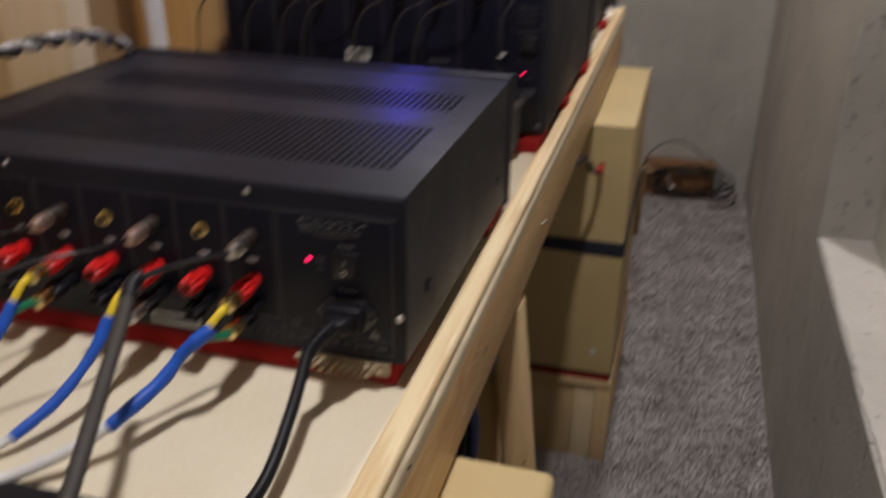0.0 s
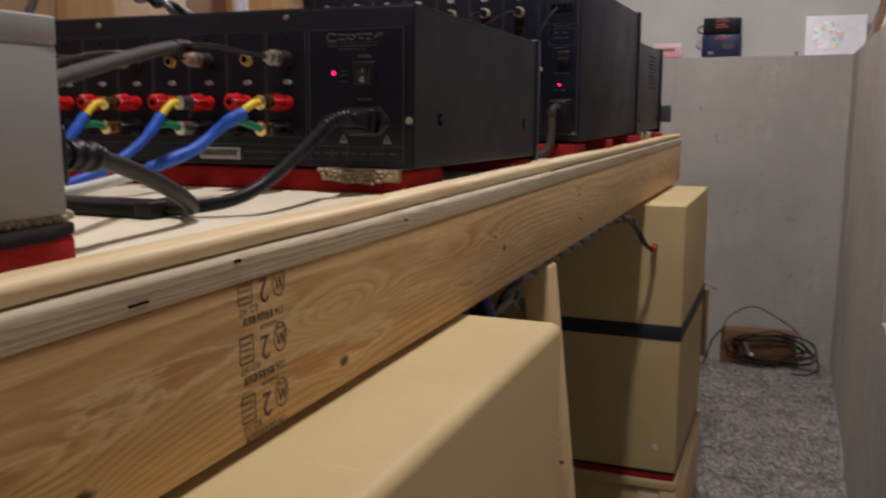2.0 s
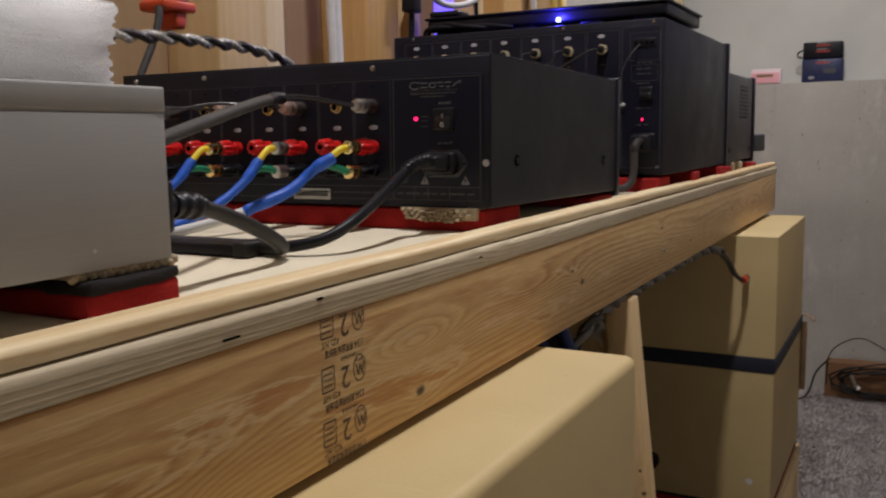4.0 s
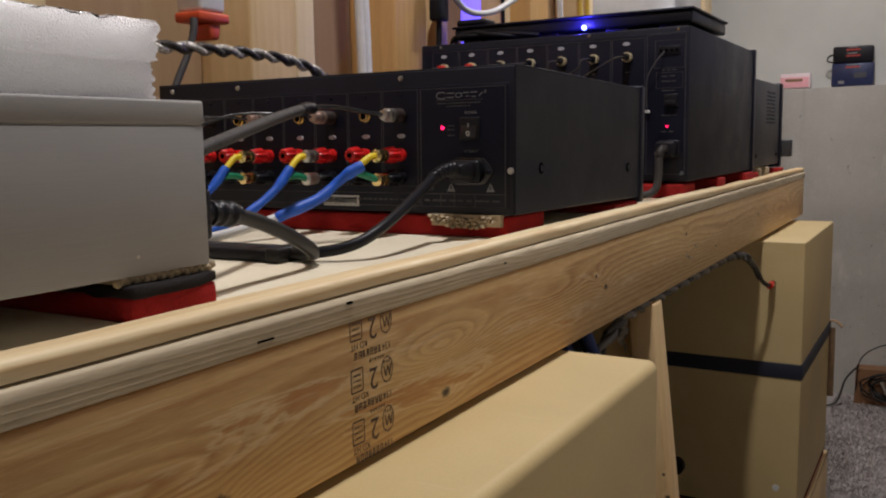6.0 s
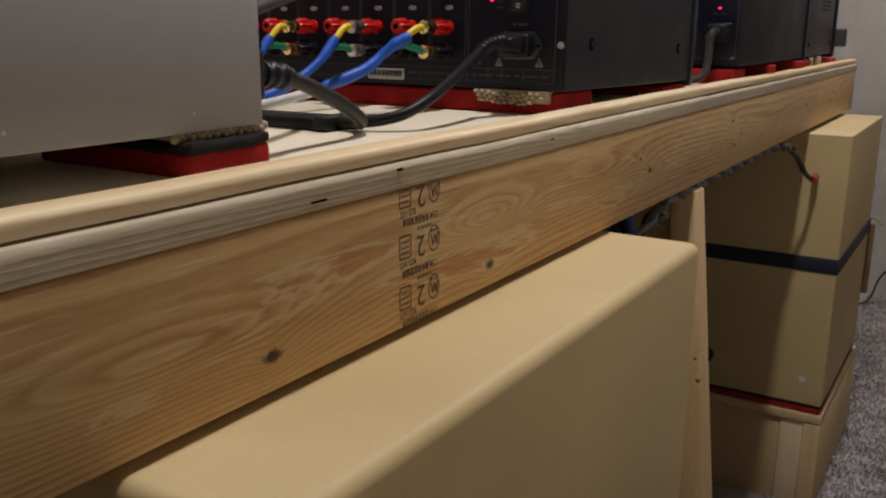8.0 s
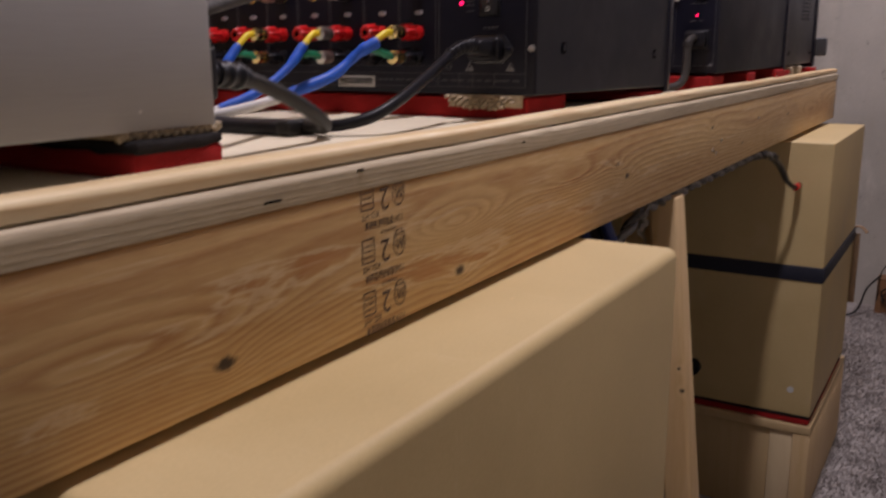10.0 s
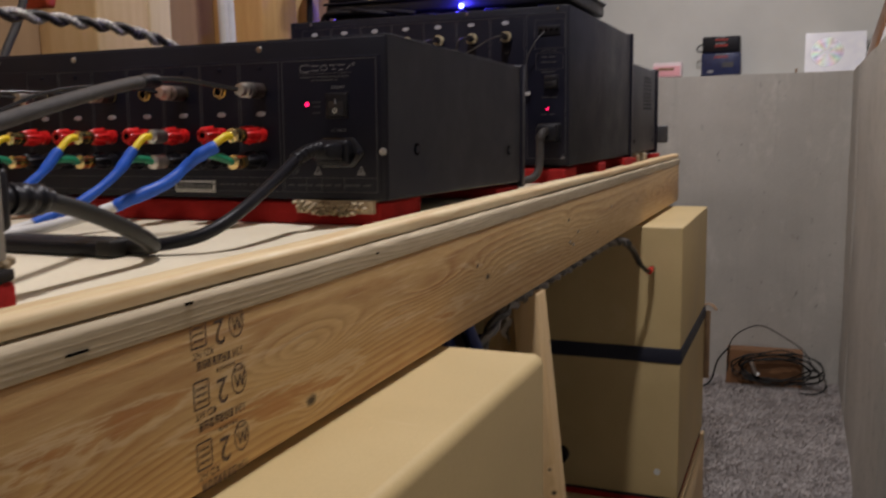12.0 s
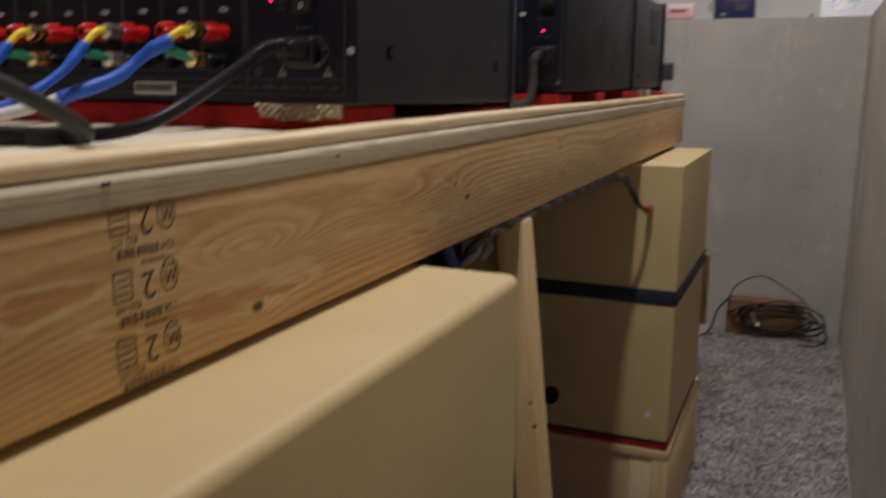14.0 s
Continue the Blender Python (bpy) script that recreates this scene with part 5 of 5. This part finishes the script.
# silver twisted cable slung under the front board, down to the tall cabinet
sling = thing("speaker_cable", (0.0, 1.3, 0.76), "twisted silver and black speaker cable under the board", "cable", "speaker cables")
pts = [(-0.045, 0.84, 0.62), (-0.030, 0.88, 0.70), (-0.012, 0.94, 0.758), (-0.010, 1.10, 0.765), (-0.010, 1.30, 0.7655), (-0.010, 1.48, 0.765), (-0.004, 1.56, 0.760), (0.002, 1.60, 0.752)]
# the silver strand has its shade put into the colour
for k, s in enumerate(strands(pts, 0.0036, 0.060, 2)):
    part("strand", tube(s, 0.0042, 8, 1), (TWIST_SHADED, TWIST_DARK)[k], sling)
part("wire", tube([(0.000, 1.59, 0.754), (0.006, 1.635, 0.733), (0.012, 1.665, 0.707)], 0.0055, 8), TWIST_DARK, sling)
part("wire", tube([(0.012, 1.665, 0.706), (0.017, 1.70, 0.690), (0.0195, 1.725, 0.684)], 0.0042, 8), PLASTIC, sling)
part("red_tip", rod((0.0195, 1.722, 0.684), (0.0195, 1.752, 0.683), 0.0062, sides=14), RED_PLASTIC, sling, "red plug tip")
for k, (x, y) in enumerate(((-0.030, 0.90), (-0.045, 0.92), (-0.060, 0.90))):
    loom = thing("hanging_cable", (x, y, 0.3), "navy cable hanging below the bench with a white end", "cable", "cables below the bench")
    part("jacket", tube([(x, y - 0.02, 0.765), (x + 0.012, y, 0.70), (x + 0.004, y + 0.01, 0.60), (x, y - 0.005, 0.50)], 0.0065, 8), NAVY_JACKET if k != 1 else PLASTIC, loom)
    part("end", tube([(x, y - 0.005, 0.502), (x + 0.003, y - 0.006, 0.45), (x + 0.01, y, 0.36), (x + 0.02, y + 0.02, 0.2), (x + 0.02, y + 0.04, 0.008)], 0.0055, 8), WHITE, loom)

scrap = thing("foil_scrap", (-0.012, 0.95, 0.727), "crumpled pale foil strip hanging beneath the board", "foil scrap")
bm = bmesh.new()
rows = []
for k in range(9):
    u = k / 8
    half = 0.0085 * (1 - u) ** 0.7 + 0.0006
    rows.append([bm.verts.new((-0.016 + 0.009 * u + c * half + 0.002 * math.sin(k * 1.9), 0.950 + 0.004 * math.sin(k * 1.3 + c * 2), 0.7712 - 0.046 * u + 0.0015 * c)) for c in (-1, -0.3, 0.4, 1)])
for a, b in zip(rows, rows[1:]):
    for k in range(3):
        bm.faces.new((a[k], a[k + 1], b[k + 1], b[k]))
bmesh.ops.solidify(bm, geom=bm.faces[:], thickness=0.0006)
part("strip", smooth(bm, 25), FOIL, scrap)

# ---- far end of the passage ----
block = thing("wood_block", (0.18, 3.42, 0), "reddish-brown timber offcut on the carpet by the wall", "wood block")
wb = rough_block(0.045, 0.308, 3.40, 3.475, 0.0, 0.128, (8, 3, 4), 0.004, 9)
bmesh.ops.rotate(wb, cent=(0.17, 3.41, 0), matrix=Matrix.Rotation(radians(4), 3, "Z"), verts=wb.verts[:])
for v in wb.verts:
    v.co.z = max(v.co.z, 0.0)
part("block", wb, OLD_WOOD, block)
coil = thing("cable_coil", (0.2, 3.36, 0), "coiled black cable draped over the timber block", "cable coil")
rnd = random.Random(12)
for k in range(7):
    w, h = rnd.uniform(0.11, 0.16), rnd.uniform(0.034, 0.058)
    cx, cz, yy = 0.22 + rnd.uniform(-0.02, 0.03), 0.074 + rnd.uniform(-0.012, 0.014), 3.375 + rnd.uniform(-0.014, 0.008)
    ph = rnd.uniform(0, 6.28)
    loop = [(cx + w * math.cos(ph + 2 * math.pi * j / 14) + rnd.uniform(-0.006, 0.006), yy + 0.012 * math.sin(j * 1.3 + k), max(0.008, cz + h * math.sin(ph + 2 * math.pi * j / 14) + rnd.uniform(-0.006, 0.006))) for j in range(14)]
    part("turn", tube(loop + [loop[0]], rnd.choice((0.0020, 0.0025, 0.0030)), 7, 4), RUBBER, coil)
part("turn", tube([(0.05, 3.385, 0.05), (0.06, 3.385, 0.16), (0.11, 3.37, 0.215), (0.17, 3.37, 0.23), (0.25, 3.37, 0.19), (0.31, 3.36, 0.15), (0.35, 3.35, 0.08)], 0.0022, 7), RUBBER, coil)
part("turn", tube([(0.06, 3.36, 0.15), (0.02, 3.34, 0.10), (0.0, 3.32, 0.03), (-0.03, 3.30, 0.008), (-0.1, 3.29, 0.006)], 0.0035, 7), RUBBER, coil)
part("turn", tube([(0.33, 3.35, 0.09), (0.375, 3.34, 0.07), (0.385, 3.33, 0.03), (0.35, 3.32, 0.008), (0.30, 3.32, 0.008)], 0.003, 7), RUBBER, coil)
part("plug", rod((0.135, 3.355, 0.10), (0.152, 3.352, 0.055), 0.0065, sides=12), CHROME, coil, "bright metal plug")
part("plug", rod((0.155, 3.355, 0.062), (0.160, 3.352, 0.050), 0.007, sides=12), WHITE, coil)

# ---- on the concrete ledge ----
LZ = LEDGE + 0.002
card = thing("pink_card", (-0.195, 3.56, LZ), "small pink card box with a dark slot on the ledge", "card box")
part("body", slab(-0.266, -0.159, 3.555, 3.585, LZ, LZ + 0.056, 0.004), PINK_PALE, card)
part("panel", slab(-0.264, -0.164, 3.553, 3.556, LZ + 0.004, LZ + 0.042, 0.001), PINK, card)
part("slot", slab(-0.246, -0.186, 3.5515, 3.5535, LZ + 0.026, LZ + 0.036, 0.001), CARD_BROWN, card)
pack = thing("black_pack", (0.0, 3.57, LZ), "black and navy blister pack with a hanging loop", "package")
part("lower", slab(-0.070, 0.073, 3.55, 3.60, LZ, LZ + 0.078, 0.006), BOX_BLUE, pack)
part("upper", slab(-0.068, 0.070, 3.553, 3.598, LZ + 0.0785, LZ + 0.135, 0.006), PLASTIC, pack)
for z in (0.062, 0.100, 0.120):
    part("stripe", slab(-0.022, 0.026, 3.5485, 3.5505, LZ + z, LZ + z + 0.005), DULL_RED, pack, "dull red lettering bar")
    part("stripe", slab(-0.018, 0.016, 3.5485, 3.5505, LZ + z + 0.009, LZ + z + 0.0125), INK_WHITE, pack)
part("print", slab(0.006, 0.048, 3.5485, 3.5503, LZ + 0.028, LZ + 0.045), INK_GREY, pack)
part("print", slab(-0.046, -0.026, 3.5485, 3.5503, LZ + 0.010, LZ + 0.020), INK_WHITE, pack)
part("loop", tube([(-0.066, 3.57, LZ + 0.110), (-0.084, 3.57, LZ + 0.104), (-0.087, 3.57, LZ + 0.090), (-0.066, 3.57, LZ + 0.082)], 0.003, 7), PLASTIC, pack)
for piece in pack.children:
    piece.data.transform(Matrix.Translation((-0.018, 0, LZ)) @ Matrix.Diagonal((0.98, 1, 1.07, 1)) @ Matrix.Translation((0, 0, -LZ)))
disc = thing("disc_sleeve", (0.385, 3.57, LZ), "clear plastic disc sleeve on the wall, glare painted bluish white", "disc sleeve")
sl = slab(0.274, 0.476, 3.572, 3.5745, LZ, LZ + 0.147)
part("sleeve", sl, SLEEVE, disc)
ring = bmesh.new()
for k in range(40):
    a, b = 2 * math.pi * k / 40, 2 * math.pi * (k + 1) / 40
    ring.faces.new([ring.verts.new((0.348 + r * math.cos(t), 3.5712, 1.211 + r * math.sin(t))) for r, t in ((0.054, a), (0.054, b), (0.010, b), (0.010, a))])
part("disc", ring, DISC, disc, "shiny rainbow disc")
lean_back = Matrix.Translation((0, 3.556, LZ)) @ Matrix.Rotation(radians(-15), 4, "X") @ Matrix.Translation((0, -3.572, -LZ))
for piece in disc.children:
    piece.data.transform(lean_back)
stub = thing("screw_stub", (0.24, 3.53, LZ), "small dark screw standing on the ledge", "screw")
part("stub", rod((0.247, 3.53, LZ), (0.247, 3.53, LZ + 0.014), 0.004, sides=8), CARD_BROWN, stub)

picture = thing("framed_poster", (0.5, 2.3, LEDGE), "framed blue poster leaning back on the concrete pier", "poster")
tilt = Matrix.Translation((0.452, 0, LEDGE + 0.004)) @ Matrix.Rotation(radians(15.5), 4, "Y")


def leaning(bm):
    bmesh.ops.transform(bm, matrix=tilt, verts=bm.verts[:])
    return bm


part("frame", leaning(slab(0.0, 0.022, 2.90, 2.932, 0.0, 0.80, 0.003)), FRAME_BROWN, picture, "brown wooden frame edge")
part("frame", leaning(slab(0.0, 0.022, 1.866, 2.899, 0.77, 0.80, 0.003)), FRAME_BROWN, picture)
part("frame", leaning(slab(0.004, 0.022, 1.866, 2.899, 0.0, 0.016, 0.003)), FRAME_BROWN, picture)
part("mat", leaning(slab(0.008, 0.016, 1.866, 2.899, 0.017, 0.769)), MAT_WHITE, picture, "white mat")
part("border", leaning(slab(0.0068, 0.0079, 2.28, 2.50, 0.018, 0.74)), MID_BLUE, picture, "bright blue border")
part("sheet", leaning(slab(0.0060, 0.0078, 1.868, 2.279, 0.018, 0.74)), POSTER_BLUE, picture, "dark blue printed sheet")
plank = thing("brown_board", (0.5, 3.1, LEDGE), "brown wooden board leaning back on the concrete pier", "board")
part("board", leaning(slab(0.0, 0.018, 2.96, 3.335, 0.0, 0.82, 0.003)), FRAME_BROWN, plank)
part("edge", leaning(slab(0.001, 0.017, 3.3355, 3.345, 0.0, 0.82, 0.002)), PINE_PALE, plank, "pale raw edge")

# ---- on and before the stud wall ----
conduit = thing("white_conduit", (-0.49, 1.13, 0.3), "white twin cable running up the stud wall", "cable", "wall cables")
part("strand", tube([(-0.493, 1.145, 0.5), (-0.493, 1.141, 1.0), (-0.493, 1.130, 1.3), (-0.493, 1.118, 1.7), (-0.495, 1.11, 2.35)], 0.0085, 8, flat=0.5), WHITE, conduit)
part("strand", tube([(-0.493, 1.161, 0.5), (-0.493, 1.157, 1.0), (-0.493, 1.146, 1.3), (-0.493, 1.134, 1.7), (-0.495, 1.126, 2.35)], 0.0085, 8, flat=0.5), WHITE, conduit)
black_drop = thing("black_cable", (-0.49, 1.36, 0.9), "black cable with an inline plug on the stud wall", "cable", "wall cables")
part("cord", tube([(-0.488, 1.372, 0.95), (-0.488, 1.368, 1.10), (-0.488, 1.372, 1.20), (-0.488, 1.366, 1.5), (-0.49, 1.36, 2.3)], 0.0052, 8), PLASTIC, black_drop)
part("plug", slab(-0.500, -0.476, 1.356, 1.388, 1.175, 1.215, 0.004), PLASTIC, black_drop)
for y, r, mat, name in ((1.62, 0.004, PLASTIC, "black_cable"), (1.92, 0.008, WHITE, "white_cable"), (2.05, 0.006, YELLOW_CABLE, "yellow_cable"), (2.10, 0.006, YELLOW_CABLE, "yellow_cable"), (2.24, 0.006, WHITE, "white_cable")):
    c = thing(name, (-0.488, y, 1.0), name.replace("_", " ") + " running up the stud wall", "cable", "wall cables")
    part("jacket", tube([(-0.488, y, 0.9), (-0.488, y + 0.01, 1.2), (-0.488, y - 0.012, 1.5), (-0.490, y, 2.3)], r, 8), mat, c)
hook = thing("white_cable", (-0.47, 1.45, 1.2), "white cable bowed in a loop by the stud wall", "cable", "wall cables")
part("jacket", tube([(-0.475, 1.385, 1.30), (-0.47, 1.395, 1.225), (-0.465, 1.44, 1.198), (-0.46, 1.52, 1.205), (-0.455, 1.60, 1.235), (-0.455, 1.66, 1.26)], 0.006, 8), WHITE, hook)
hub = thing("light_strip", (-0.47, 1.5, 1.05), "clear cable tube glowing blue on the wall", "light strip")
part("tube", slab(-0.490, -0.476, 1.452, 1.512, 1.02, 1.24, 0.005), BLUE_STRIP, hub, "blue glowing tube")
board_white = thing("wall_cabinet", (-0.49, 2.8, 1.3), "white plastic cabinet front fixed on the studs", "cabinet")
part("panel", slab(-0.504, -0.480, 2.35, 3.20, 1.325, 1.60, 0.004), WHITE, board_white)

outlet = thing("wall_adapter", (-0.47, 0.82, 1.11), "white plug box with an orange collar on the wall", "plug adapter")
part("body", slab(-0.502, -0.462, 0.772, 0.813, 1.1225, 1.20, 0.004), WHITE, outlet)
part("collar", slab(-0.502, -0.460, 0.768, 0.818, 1.1100, 1.1220, 0.003), ORANGE_PLASTIC, outlet, "orange plastic collar")
lip = slab(-0.495, -0.464, 0.785, 0.807, 1.0905, 1.1098, 0.003)
for v in lip.verts:
    v.co.y += (0.7965 - v.co.y) * 0.45 * (1.1098 - v.co.z) / 0.0193
part("lip", lip, ORANGE_PLASTIC, outlet, "tapered orange plastic lip")
part("cord", tube([(-0.466, 0.764, 1.112), (-0.464, 0.760, 1.095), (-0.464, 0.750, 1.07), (-0.464, 0.730, 1.035), (-0.464, 0.69, 0.96)], 0.0045, 8), GREY_SHEATH, outlet, "dark grey cord")
dark_drop = thing("black_bracket", (-0.49, 0.62, 1.2), "black cable clamp on the stud wall", "bracket")
part("clamp", slab(-0.505, -0.46, 0.60, 0.665, 1.128, 1.2, 0.006), PLASTIC, dark_drop)

snake = thing("speaker_cable", (-0.43, 0.8, 1.07), "twisted silver and black speaker cable draped over the amplifier", "cable", "speaker cables")
pts = [(-0.44, 0.36, 1.00), (-0.435, 0.48, 1.04), (-0.43, 0.60, 1.064), (-0.43, 0.70, 1.0715), (-0.43, 0.78, 1.0735), (-0.43, 0.86, 1.0725), (-0.432, 0.92, 1.066), (-0.436, 0.965, 1.055), (-0.447, 1.02, 1.03), (-0.468, 1.07, 0.97), (-0.47, 1.10, 0.89)]
for k, s in enumerate(strands(pts, 0.0037, 0.058, 2, 14)):
    part("strand", tube(s, 0.0041, 8, 1), (TWIST_SILVER, TWIST_DARK)[k], snake)

# ---- carpet pile ----
rng = np.random.default_rng(5)
count = 60000
px, py_ = rng.uniform(-0.02, 0.432, count), 1.0 + 2.49 * rng.uniform(0, 1, count) ** 1.3
clump = np.array([noise.noise((float(a) * 34, float(b) * 34, 0.0)) for a, b in zip(px, py_)])
turn, tall = rng.uniform(0, 6.283, count), 0.006 + 0.004 * rng.uniform(0, 1, count) + 0.004 * clump
bend, wide = rng.uniform(0.001, 0.006, count), rng.uniform(0.0014, 0.0026, count)
cx, sx = np.cos(turn), np.sin(turn)
verts = np.empty((count, 3, 3))
verts[:, 0] = np.stack([px - wide * sx, py_ + wide * cx, np.zeros(count)], -1)
verts[:, 1] = np.stack([px + wide * sx, py_ - wide * cx, np.zeros(count)], -1)
verts[:, 2] = np.stack([px + bend * cx, py_ + bend * sx, tall], -1)
pile_mesh = bpy.data.meshes.new("carpet_pile")
pile_mesh.from_pydata(verts.reshape(-1, 3).tolist(), [], np.arange(count * 3).reshape(-1, 3).tolist())
pile_mesh.materials.append(CARPET)
tagged(new("carpet_pile", pile_mesh), "short grey carpet tufts on the passage floor", "carpet", kind="stuff")
